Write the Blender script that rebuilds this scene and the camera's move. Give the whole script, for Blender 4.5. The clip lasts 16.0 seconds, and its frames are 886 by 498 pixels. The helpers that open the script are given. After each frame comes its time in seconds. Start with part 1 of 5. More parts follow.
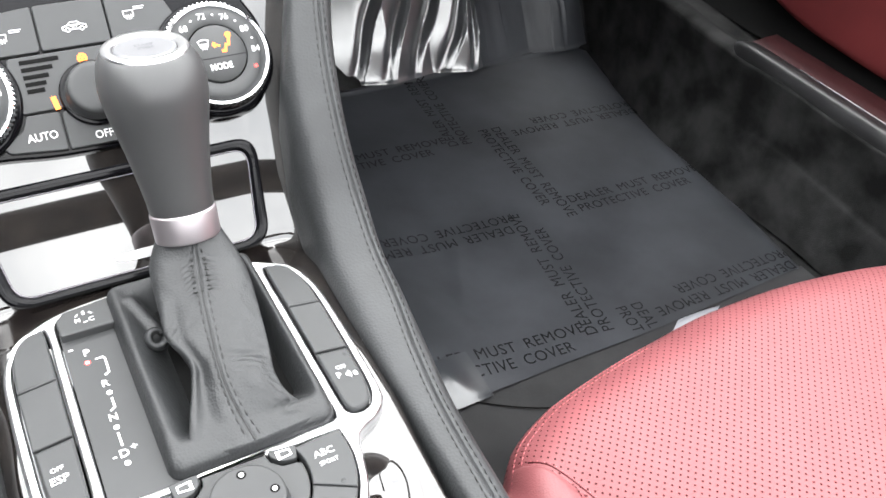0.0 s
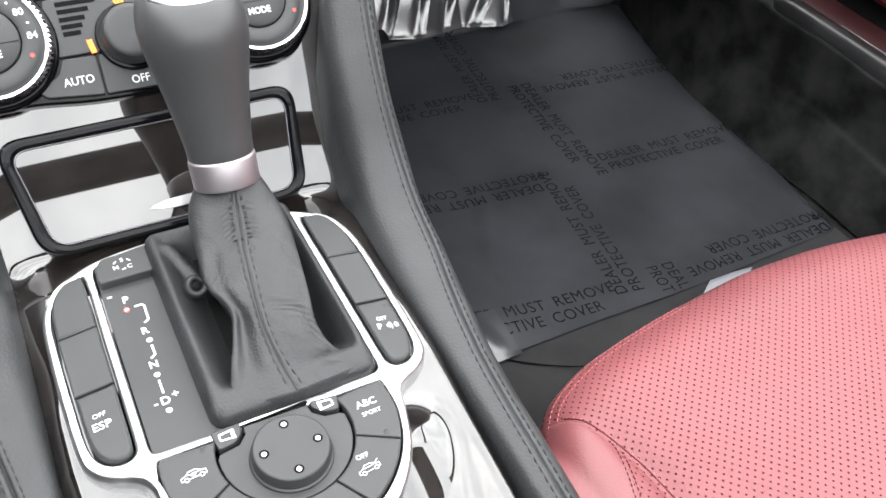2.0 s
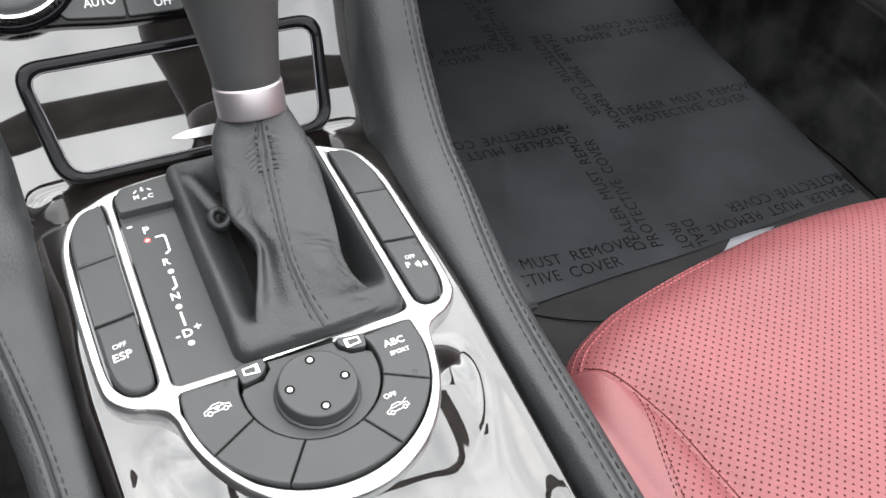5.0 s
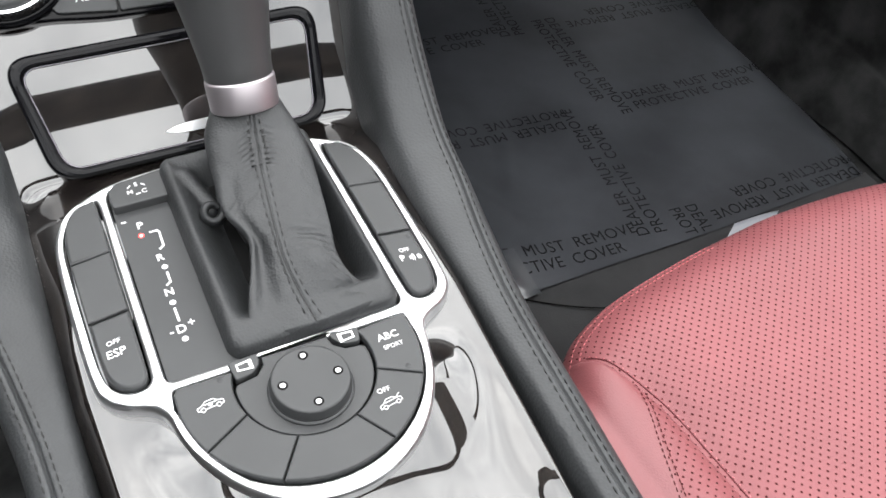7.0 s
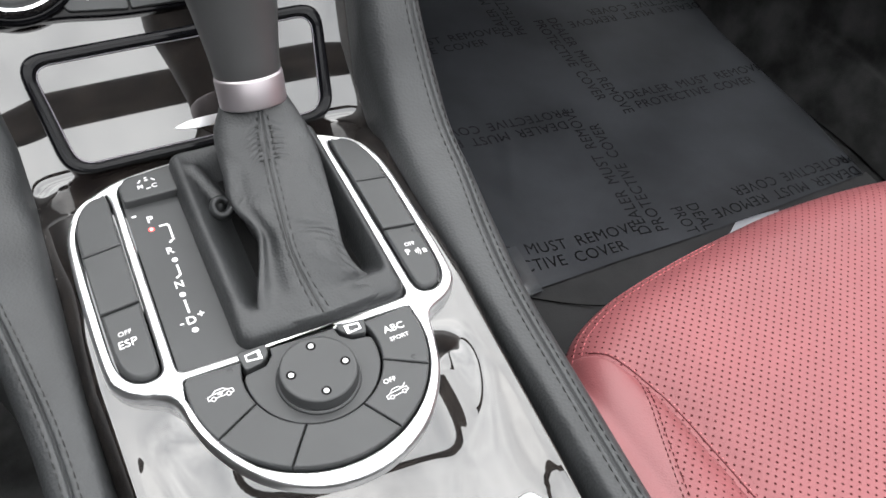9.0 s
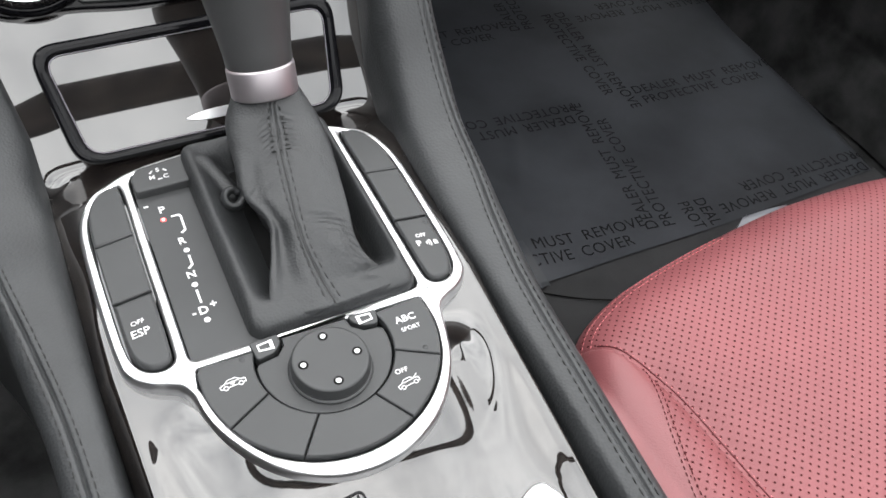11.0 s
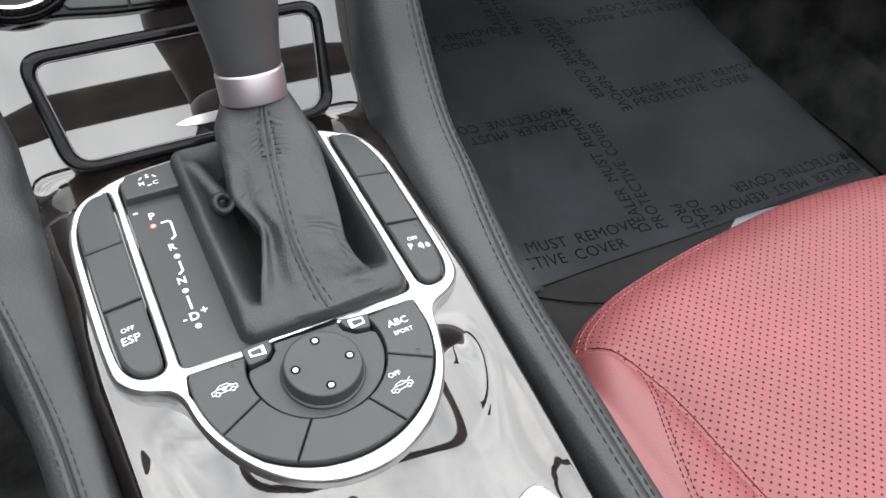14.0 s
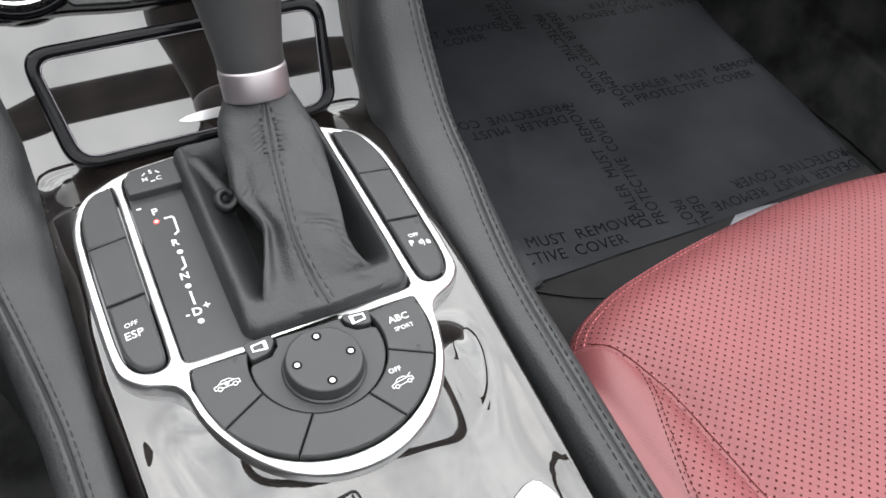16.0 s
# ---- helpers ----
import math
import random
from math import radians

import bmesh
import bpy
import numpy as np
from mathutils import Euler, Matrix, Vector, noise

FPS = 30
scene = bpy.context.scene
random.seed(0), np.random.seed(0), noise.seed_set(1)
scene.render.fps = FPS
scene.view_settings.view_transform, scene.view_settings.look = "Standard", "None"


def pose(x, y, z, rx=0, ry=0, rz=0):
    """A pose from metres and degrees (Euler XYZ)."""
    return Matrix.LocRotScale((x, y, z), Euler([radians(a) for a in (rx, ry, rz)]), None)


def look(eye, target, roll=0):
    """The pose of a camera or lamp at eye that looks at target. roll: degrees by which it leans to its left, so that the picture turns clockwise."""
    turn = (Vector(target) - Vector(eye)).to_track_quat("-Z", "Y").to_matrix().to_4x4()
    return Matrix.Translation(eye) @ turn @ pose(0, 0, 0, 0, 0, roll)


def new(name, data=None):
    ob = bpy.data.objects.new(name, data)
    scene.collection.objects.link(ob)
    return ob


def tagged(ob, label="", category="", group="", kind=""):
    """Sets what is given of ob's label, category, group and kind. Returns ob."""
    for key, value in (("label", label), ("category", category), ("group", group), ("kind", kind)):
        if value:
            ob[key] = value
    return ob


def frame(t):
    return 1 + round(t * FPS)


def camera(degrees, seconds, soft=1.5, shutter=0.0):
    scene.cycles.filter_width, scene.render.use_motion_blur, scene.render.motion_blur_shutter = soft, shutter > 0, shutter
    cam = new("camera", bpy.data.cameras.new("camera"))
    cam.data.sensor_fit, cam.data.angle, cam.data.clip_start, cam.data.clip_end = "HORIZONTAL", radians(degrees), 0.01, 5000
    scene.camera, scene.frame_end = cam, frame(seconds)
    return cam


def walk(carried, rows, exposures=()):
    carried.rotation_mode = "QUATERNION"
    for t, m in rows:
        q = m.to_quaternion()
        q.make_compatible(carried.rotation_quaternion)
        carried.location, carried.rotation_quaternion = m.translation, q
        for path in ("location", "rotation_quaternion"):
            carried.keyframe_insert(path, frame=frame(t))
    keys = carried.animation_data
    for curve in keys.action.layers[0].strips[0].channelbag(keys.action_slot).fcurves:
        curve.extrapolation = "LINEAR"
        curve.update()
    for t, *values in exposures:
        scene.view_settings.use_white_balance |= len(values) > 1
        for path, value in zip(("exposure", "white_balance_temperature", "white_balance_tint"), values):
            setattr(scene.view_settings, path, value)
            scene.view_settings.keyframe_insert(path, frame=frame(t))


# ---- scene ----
cam = camera(54.64, 16.0, soft=1.6)
# seconds, place in metres, yaw, pitch, lean in degrees
ROWS = [
    (0.0, -0.0487, -0.1883, 0.3004, -29.36, -41.19, -5.05),
    (0.5, -0.0525, -0.1820, 0.2891, -27.84, -43.08, -5.42),
    (1.0, -0.0526, -0.1820, 0.2894, -27.98, -43.44, -5.18),
    (1.5, -0.0535, -0.1806, 0.2876, -27.89, -43.97, -5.15),
    (2.0, -0.0559, -0.1804, 0.2903, -27.92, -43.94, -4.74),
    (2.5, -0.0589, -0.1761, 0.2793, -27.25, -45.39, -5.33),
    (3.0, -0.0515, -0.1787, 0.2887, -28.16, -45.24, -4.38),
    (3.5, -0.0605, -0.1755, 0.2788, -27.29, -45.55, -5.32),
    (4.0, -0.0633, -0.1745, 0.2754, -26.85, -46.11, -5.49),
    (6.5, -0.0595, -0.1711, 0.2702, -25.98, -47.60, -5.41),
    (7.0, -0.0560, -0.1723, 0.2757, -26.47, -47.93, -4.86),
    (7.5, -0.0578, -0.1736, 0.2750, -26.67, -47.85, -4.88),
    (8.0, -0.0596, -0.1739, 0.2744, -26.39, -47.91, -5.07),
    (8.5, -0.0621, -0.1777, 0.2795, -26.29, -48.04, -5.08),
    (9.0, -0.0604, -0.1774, 0.2782, -26.33, -47.87, -4.85),
    (11.5, -0.0642, -0.1777, 0.2770, -25.95, -48.22, -4.82),
    (12.0, -0.0625, -0.1784, 0.2791, -26.15, -48.07, -4.82),
    (12.5, -0.0618, -0.1755, 0.2742, -26.11, -48.06, -5.02),
    (13.0, -0.0616, -0.1770, 0.2766, -26.47, -47.92, -4.85),
    (13.5, -0.0633, -0.1793, 0.2790, -26.56, -47.74, -4.83),
    (14.0, -0.0630, -0.1783, 0.2747, -26.81, -47.65, -4.60),
    (14.5, -0.0651, -0.1760, 0.2715, -26.45, -47.89, -5.00),
    (15.0, -0.0677, -0.1750, 0.2714, -26.01, -48.30, -5.35),
    (15.5, -0.0657, -0.1795, 0.2777, -26.56, -48.21, -4.80),
    (16.0, -0.0637, -0.1791, 0.2779, -26.57, -48.10, -4.76),
]
walk(cam, [(t, pose(x, y, z, 90 + pitch, lean, yaw)) for t, x, y, z, yaw, pitch, lean in ROWS],
     exposures=[(0.0, 0.86), (0.5, 0.72), (2.0, 0.53), (3.5, 0.38), (4.0, 0.30), (8.0, 0.14), (11.3, -0.06), (12.2, 0.02), (14.5, 0.02), (15.0, -0.15), (16.0, -0.10)])

# ---- world and light: an overcast sky over the open car ----
world = bpy.data.worlds.new("sky")
scene.world = world
world.use_nodes = True
wn, wl = world.node_tree.nodes, world.node_tree.links
wn.clear()
w_out, w_bg, w_sky = wn.new("ShaderNodeOutputWorld"), wn.new("ShaderNodeBackground"), wn.new("ShaderNodeTexSky")
w_sky.sky_type, w_sky.sun_disc = "NISHITA", False
w_sky.sun_elevation, w_sky.sun_rotation = radians(66), radians(27)
w_sky.air_density, w_sky.dust_density = 1.5, 4.0
w_co, w_no, w_ramp, w_mix = wn.new("ShaderNodeTexCoord"), wn.new("ShaderNodeTexNoise"), wn.new("ShaderNodeValToRGB"), wn.new("ShaderNodeMixRGB")
w_no.inputs["Scale"].default_value, w_no.inputs["Detail"].default_value = 4.0, 5.0
w_ramp.color_ramp.elements[0].position, w_ramp.color_ramp.elements[0].color = 0.34, (31.0, 32.0, 33.0, 1)
w_ramp.color_ramp.elements[1].position, w_ramp.color_ramp.elements[1].color = 0.68, (60.0, 60.3, 60.0, 1)
w_mix.inputs[0].default_value = 0.9
wl.new(w_co.outputs["Generated"], w_no.inputs["Vector"])
wl.new(w_no.outputs[0], w_ramp.inputs[0])
wl.new(w_sky.outputs[0], w_mix.inputs[1])
wl.new(w_ramp.outputs[0], w_mix.inputs[2])
w_sep, w_grad = wn.new("ShaderNodeSeparateXYZ"), wn.new("ShaderNodeMapRange")
w_grad.inputs["From Min"].default_value, w_grad.inputs["From Max"].default_value = -0.9, 0.9
w_grad.inputs["To Min"].default_value, w_grad.inputs["To Max"].default_value = 0.097, 0.118
wl.new(w_co.outputs["Generated"], w_sep.inputs[0])
wl.new(w_sep.outputs[1], w_grad.inputs[0])
wl.new(w_mix.outputs[0], w_bg.inputs[0])
wl.new(w_grad.outputs[0], w_bg.inputs[1])
wl.new(w_bg.outputs[0], w_out.inputs[0])
sun = new("sun", bpy.data.lights.new("sun", "SUN"))
sun.data.energy, sun.data.angle, sun.data.color = 0.6, radians(90), (1.0, 0.97, 0.93)
sun.matrix_world = look((0.6, 1.0, 2.6), (0.1, 0.0, 0))


# ---- materials ----
def mat(name, color, rough=0.5, metal=0.0, coat=0.0, grain=0.0, grain_scale=900.0, tone=0.0, tone_scale=25.0, spec=0.5, cell=0.0, cell_scale=1200.0, coat_rough=0.03, coat_ior=1.5):
    """A procedural surface: colour with broad stains (tone), fine relief by noise (grain) and by cells, as in leather."""
    m = bpy.data.materials.new(name)
    m.use_nodes = True
    n, l = m.node_tree.nodes, m.node_tree.links
    b = n["Principled BSDF"]
    b.inputs["Base Color"].default_value = (*color, 1)
    b.inputs["Roughness"].default_value = rough
    b.inputs["Metallic"].default_value = metal
    b.inputs["Coat Weight"].default_value = coat
    b.inputs["Coat Roughness"].default_value = coat_rough
    b.inputs["Coat IOR"].default_value = coat_ior
    b.inputs["Specular IOR Level"].default_value = spec
    co = n.new("ShaderNodeTexCoord")
    if tone:
        no, hsv = n.new("ShaderNodeTexNoise"), n.new("ShaderNodeMixRGB")
        no.inputs["Scale"].default_value, no.inputs["Detail"].default_value = tone_scale, 6.0
        hsv.inputs[1].default_value = (*[c * (1 - tone) for c in color], 1)
        hsv.inputs[2].default_value = (*[min(1, c * (1 + tone)) for c in color], 1)
        l.new(co.outputs["Object"], no.inputs["Vector"])
        spread = n.new("ShaderNodeMapRange")
        spread.inputs["From Min"].default_value, spread.inputs["From Max"].default_value = 0.34, 0.66
        l.new(no.outputs[0], spread.inputs[0])
        l.new(spread.outputs[0], hsv.inputs[0])
        l.new(hsv.outputs[0], b.inputs["Base Color"])
        mr = n.new("ShaderNodeMapRange")
        mr.inputs["To Min"].default_value, mr.inputs["To Max"].default_value = max(0.02, rough - 0.12 * tone - 0.02), min(1, rough + 0.12 * tone + 0.02)
        l.new(no.outputs[0], mr.inputs[0])
        l.new(mr.outputs[0], b.inputs["Roughness"])
    last = None
    for kind, power, scale in (("ShaderNodeTexNoise", grain, grain_scale), ("ShaderNodeTexVoronoi", cell, cell_scale)):
        if power:
            tex, bump = n.new(kind), n.new("ShaderNodeBump")
            tex.inputs["Scale"].default_value = scale
            bump.inputs["Strength"].default_value, bump.inputs["Distance"].default_value = power, 0.0004
            l.new(co.outputs["Object"], tex.inputs["Vector"])
            l.new(tex.outputs[0], bump.inputs["Height"])
            if last:
                l.new(last.outputs[0], bump.inputs["Normal"])
            l.new(bump.outputs[0], b.inputs["Normal"])
            last = bump
    return m


def burl_wood():
    """Nearly black burl veneer under a thick clear lacquer."""
    m = mat("lacquered_wood", (0.012, 0.009, 0.008), 0.35, coat=1.0, coat_rough=0.015, coat_ior=2.0, spec=0.05)
    n, l = m.node_tree.nodes, m.node_tree.links
    co, no, ramp = n.new("ShaderNodeTexCoord"), n.new("ShaderNodeTexNoise"), n.new("ShaderNodeValToRGB")
    no.inputs["Scale"].default_value, no.inputs["Detail"].default_value, no.inputs["Distortion"].default_value = 38.0, 9.0, 2.5
    ramp.color_ramp.elements[0].position, ramp.color_ramp.elements[0].color = 0.35, (0.005, 0.004, 0.004, 1)
    ramp.color_ramp.elements[1].position, ramp.color_ramp.elements[1].color = 0.75, (0.019, 0.0155, 0.0135, 1)
    l.new(co.outputs["Object"], no.inputs["Vector"])
    l.new(no.outputs[0], ramp.inputs[0])
    l.new(ramp.outputs[0], n["Principled BSDF"].inputs["Base Color"])
    return m


def perforated_leather(color, pitch=0.0043, hole=0.145):
    """Red leather punched with small holes in a staggered grid."""
    m = mat("perforated_red_leather", color, 0.46, spec=0.36, tone=0.07, tone_scale=14, cell=0.25, cell_scale=900)
    n, l = m.node_tree.nodes, m.node_tree.links
    b = n["Principled BSDF"]
    co, sep = n.new("ShaderNodeTexCoord"), n.new("ShaderNodeSeparateXYZ")
    l.new(co.outputs["Object"], sep.inputs[0])

    def op(kind, a, c=None, v=None):
        q = n.new("ShaderNodeMath")
        q.operation = kind
        l.new(a, q.inputs[0])
        if c is not None:
            l.new(c, q.inputs[1])
        if v is not None:
            q.inputs[1].default_value = v
        return q.outputs[0]

    x, y = sep.outputs[0], sep.outputs[1]
    x = op("ADD", op("MULTIPLY", x, v=1.0), op("MULTIPLY", sep.outputs[2], v=0.25))
    cells = []
    for both in ("ADD", "SUBTRACT"):
        f = op("FRACT", op("DIVIDE", op(both, x, y), v=pitch * 1.414))
        g = op("SUBTRACT", f, v=0.5)
        cells.append(op("MULTIPLY", g, g))
    d = op("ADD", cells[0], cells[1])
    mask = n.new("ShaderNodeMapRange")
    mask.inputs["From Min"].default_value, mask.inputs["From Max"].default_value = hole ** 2 * 0.45, hole ** 2 * 1.5
    l.new(d, mask.inputs[0])
    mix = n.new("ShaderNodeMixRGB")
    mix.inputs[1].default_value = (color[0] * 0.26, color[1] * 0.20, color[2] * 0.20, 1)
    shine = n.new("ShaderNodeMath")
    shine.operation = "MULTIPLY"
    shine.inputs[1].default_value = 0.36
    l.new(mask.outputs[0], shine.inputs[0])
    l.new(shine.outputs[0], b.inputs["Specular IOR Level"])
    l.new(b.inputs["Base Color"].links[0].from_socket, mix.inputs[2])
    l.new(mask.outputs[0], mix.inputs[0])
    l.new(mix.outputs[0], b.inputs["Base Color"])
    bump = n.new("ShaderNodeBump")
    bump.inputs["Strength"].default_value, bump.inputs["Distance"].default_value = 0.8, 0.0005
    l.new(mask.outputs[0], bump.inputs["Height"])
    l.new(b.inputs["Normal"].links[0].from_socket, bump.inputs["Normal"])
    l.new(bump.outputs[0], b.inputs["Normal"])
    return m


def glow(name, color, power):
    m = mat(name, color, 0.4)
    b = m.node_tree.nodes["Principled BSDF"]
    b.inputs["Emission Color"].default_value, b.inputs["Emission Strength"].default_value = (*color, 1), power
    return m


WOOD = burl_wood()
SILVER = mat("satin_silver", (0.78, 0.78, 0.79), 0.30, metal=1.0, grain=0.03, grain_scale=2500)
EDGE = mat("dull_silver_edge", (0.21, 0.195, 0.22), 0.50, metal=0.15, spec=0.3)
CHROME = mat("bright_chrome", (0.85, 0.85, 0.86), 0.08, metal=1.0)
COLLAR = mat("brushed_collar", (0.50, 0.46, 0.48), 0.48, metal=1.0, grain=0.04, grain_scale=1800)
PLASTIC = mat("soft_black_plastic", (0.032, 0.033, 0.034), 0.43, spec=0.44, grain=0.10, grain_scale=3000, tone=0.08)
GATE = mat("satin_black_plate", (0.042, 0.043, 0.044), 0.46, spec=0.3, grain=0.06, grain_scale=4000, tone=0.08)
GLOSS = mat("gloss_black", (0.004, 0.004, 0.005), 0.12, spec=0.16)
DARK = mat("shadow_gap", (0.005, 0.005, 0.005), 0.8, spec=0.1)
LEATHER = mat("black_leather", (0.0262, 0.0275, 0.0288), 0.47, spec=0.42, grain=0.08, grain_scale=260, cell=0.34, cell_scale=760, tone=0.15, tone_scale=40)
BOOT = mat("black_gaiter_leather", (0.0228, 0.0238, 0.0250), 0.46, spec=0.44, grain=0.22, grain_scale=330, cell=0.35, cell_scale=900, tone=0.15, tone_scale=40)
KNOB = mat("black_grip_leather", (0.046, 0.046, 0.047), 0.40, cell=0.04, cell_scale=1600, tone=0.08)
THREAD = mat("black_thread", (0.010, 0.010, 0.010), 0.7)
RED_PERF = perforated_leather((0.205, 0.063, 0.068))
RED = mat("red_leather", (0.205, 0.063, 0.068), 0.42, cell=0.25, cell_scale=900, tone=0.07, tone_scale=14)
RED_THREAD = mat("pale_red_thread", (0.55, 0.16, 0.17), 0.6)
SEAM = mat("dark_red_seam", (0.085, 0.016, 0.019), 0.7, spec=0.2)
CARPET = mat("black_carpet", (0.0195, 0.0195, 0.0197), 0.95, grain=1.0, grain_scale=700, tone=0.7, tone_scale=20, spec=0.2)
FILM = mat("plastic_film_over_mat", (0.034, 0.0365, 0.0415), 0.50, spec=0.3, coat=0.07, coat_ior=1.6, coat_rough=0.25, tone=0.25, tone_scale=9, grain=0.4, grain_scale=38)
CRINKLE = mat("crinkled_clear_film", (0.065, 0.068, 0.073), 0.36, tone=0.1, coat=0.9, coat_ior=2.2, coat_rough=0.21)
PRINT_DARK = mat("black_print", (0.006, 0.006, 0.007), 0.55, spec=0.2)
PRINT = mat("white_print", (0.72, 0.72, 0.72), 0.5)
AMBER = glow("amber_light", (1.0, 0.22, 0.02), 1.1)
REDDOT = glow("red_light", (1.0, 0.05, 0.04), 1.2)
BLACK_TRIM = mat("dark_trim", (0.012, 0.012, 0.013), 0.7, grain=0.2, tone=0.2, spec=0.2)


# ---- building helpers ----
U = 0.001105            # one millimetre of the console drawing, in metres
DEPS = bpy.context.evaluated_depsgraph_get


def thing(name, label, category, at=(0, 0, 0), group="", kind=""):
    e = new(name)
    e.empty_display_size = 0.02
    e.location = at
    return tagged(e, label, category, group, kind)


def link(name, me, material, parent, label="", smooth=True, m=None):
    me.materials.clear()
    me.materials.append(material)
    if smooth:
        for p in me.polygons:
            p.use_smooth = True
    ob = new(name, me)
    if parent is not None:
        ob.parent = parent
        bpy.context.view_layer.update()
        ob.matrix_parent_inverse = parent.matrix_world.inverted()
    if m is not None:
        ob.matrix_basis = m
    return tagged(ob, label)


def part(name, bm, material, parent, label="", smooth=True, m=None):
    """Link a bmesh as one mesh under a thing or a part."""
    me = bpy.data.meshes.new(name)
    bmesh.ops.recalc_face_normals(bm, faces=bm.faces[:])
    bm.to_mesh(me)
    bm.free()
    return link(name, me, material, parent, label, smooth, m)


def curve_mesh(loops, thick, bevel, res=2):
    """A plate with its outline and holes as closed 2D loops, its top at z = 0."""
    cu = bpy.data.curves.new("plate", "CURVE")
    cu.dimensions, cu.fill_mode, cu.extrude = "2D", "BOTH", thick / 2 - bevel
    cu.bevel_depth, cu.bevel_resolution, cu.offset = bevel, res, -bevel
    for pts in loops:
        sp = cu.splines.new("POLY")
        sp.points.add(len(pts) - 1)
        sp.use_cyclic_u = True
        for q, (x, y) in zip(sp.points, pts):
            q.co = (x, y, 0, 1)
    ob = bpy.data.objects.new("plate", cu)
    scene.collection.objects.link(ob)
    bpy.context.view_layer.update()
    me = bpy.data.meshes.new_from_object(ob.evaluated_get(DEPS()))
    bpy.data.objects.remove(ob)
    bpy.data.curves.remove(cu)
    me.transform(Matrix.Translation((0, 0, -thick / 2)))
    return me


def flat_shade(me, angle=35):
    """Smooth faces with sharp creases."""
    for p in me.polygons:
        p.use_smooth = True
    me.set_sharp_from_angle(angle=radians(angle))


def plate(name, loops, thick, bevel, material, parent, m, label="", bend=None, scale=U):
    me = curve_mesh([[(x * scale, y * scale) for x, y in lp] for lp in loops], thick, bevel)
    if bend:
        bm = bmesh.new()
        bm.from_mesh(me)
        bmesh.ops.subdivide_edges(bm, edges=[e for e in bm.edges if e.calc_length() > 0.006], cuts=2)
        bmesh.ops.triangulate(bm, faces=bm.faces[:])
        bm.to_mesh(me)
        bm.free()
        for v in me.vertices:
            v.co.z += bend(v.co.x, v.co.y)
    flat_shade(me)
    for p in me.polygons:
        p.use_smooth = p.normal.z < 0.965
    ob = link(name, me, material, parent, label, smooth=False)
    ob.matrix_basis = m
    return ob


def lettering(text, size, material, parent, m, x, y, turn=0, z=0.00015, align="CENTER", name="lettering", spread=1.0, bold=0.0, squeeze=1.0, words=1.0):
    cu = bpy.data.curves.new("text", "FONT")
    cu.body, cu.size, cu.align_x, cu.align_y, cu.extrude, cu.space_character, cu.offset = text, size, align, "CENTER", 0.00004, spread, bold
    cu.resolution_u, cu.space_word = 3, words
    ob = bpy.data.objects.new("text", cu)
    scene.collection.objects.link(ob)
    bpy.context.view_layer.update()
    me = bpy.data.meshes.new_from_object(ob.evaluated_get(DEPS()))
    bpy.data.objects.remove(ob)
    bpy.data.curves.remove(cu)
    o = link(name, me, material, parent, smooth=False)
    o.matrix_basis = m @ pose(x, y, z, 0, 0, turn) @ Matrix.Diagonal((squeeze, 1, 1, 1))
    return o


def arc(cx, cy, r, a0, a1, n=24):
    return [(cx + r * math.cos(radians(a0 + (a1 - a0) * i / n)), cy + r * math.sin(radians(a0 + (a1 - a0) * i / n))) for i in range(n + 1)]


def rounded(pts, r, n=5):
    """A polygon with its corners rounded by r."""
    out = []
    for i, p in enumerate(pts):
        a, b, c = Vector(pts[i - 1]), Vector(p), Vector(pts[(i + 1) % len(pts)])
        d1, d2 = (a - b), (c - b)
        k = min(r, d1.length * 0.45, d2.length * 0.45)
        s, e = b + d1.normalized() * k, b + d2.normalized() * k
        for j in range(n + 1):
            t = j / n
            q = s * (1 - t) ** 2 + b * 2 * t * (1 - t) + e * t * t
            out.append((q.x, q.y))
    return out


def smooth_loop(pts, n=6):
    """A closed Catmull-Rom curve through points."""
    out, k = [], len(pts)
    for i in range(k):
        p0, p1, p2, p3 = (Vector(pts[(i + j - 1) % k]) for j in range(4))
        for j in range(n):
            t = j / n
            q = 0.5 * (2 * p1 + (p2 - p0) * t + (2 * p0 - 5 * p1 + 4 * p2 - p3) * t * t + (3 * p1 - p0 - 3 * p2 + p3) * t ** 3)
            out.append((q.x, q.y))
    return out


def grid(rows, close=False):
    """A sheet through rows of points; close joins each row's ends."""
    bm = bmesh.new()
    vs = [[bm.verts.new(p) for p in r] for r in rows]
    for a, b in zip(vs, vs[1:]):
        k = len(a)
        for j in range(k if close else k - 1):
            bm.faces.new((a[j], a[(j + 1) % k], b[(j + 1) % k], b[j]))
    return bm


def tube(path, r, sides=6):
    """A round strand along a path."""
    path = [Vector(p) for p in path]
    rows = []
    for i, p in enumerate(path):
        d = (path[min(i + 1, len(path) - 1)] - path[max(i - 1, 0)]).normalized()
        u = d.cross(Vector((0.13, 0.07, 1))).normalized()
        v = u.cross(d)
        rows.append([p + (u * math.cos(6.2832 * k / sides) + v * math.sin(6.2832 * k / sides)) * r for k in range(sides)])
    bm = grid(rows, True)
    for e in (rows[0], rows[-1]):
        bm.faces.new([bm.verts.new(q) for q in e])
    bmesh.ops.remove_doubles(bm, verts=bm.verts[:], dist=1e-7)
    return bm


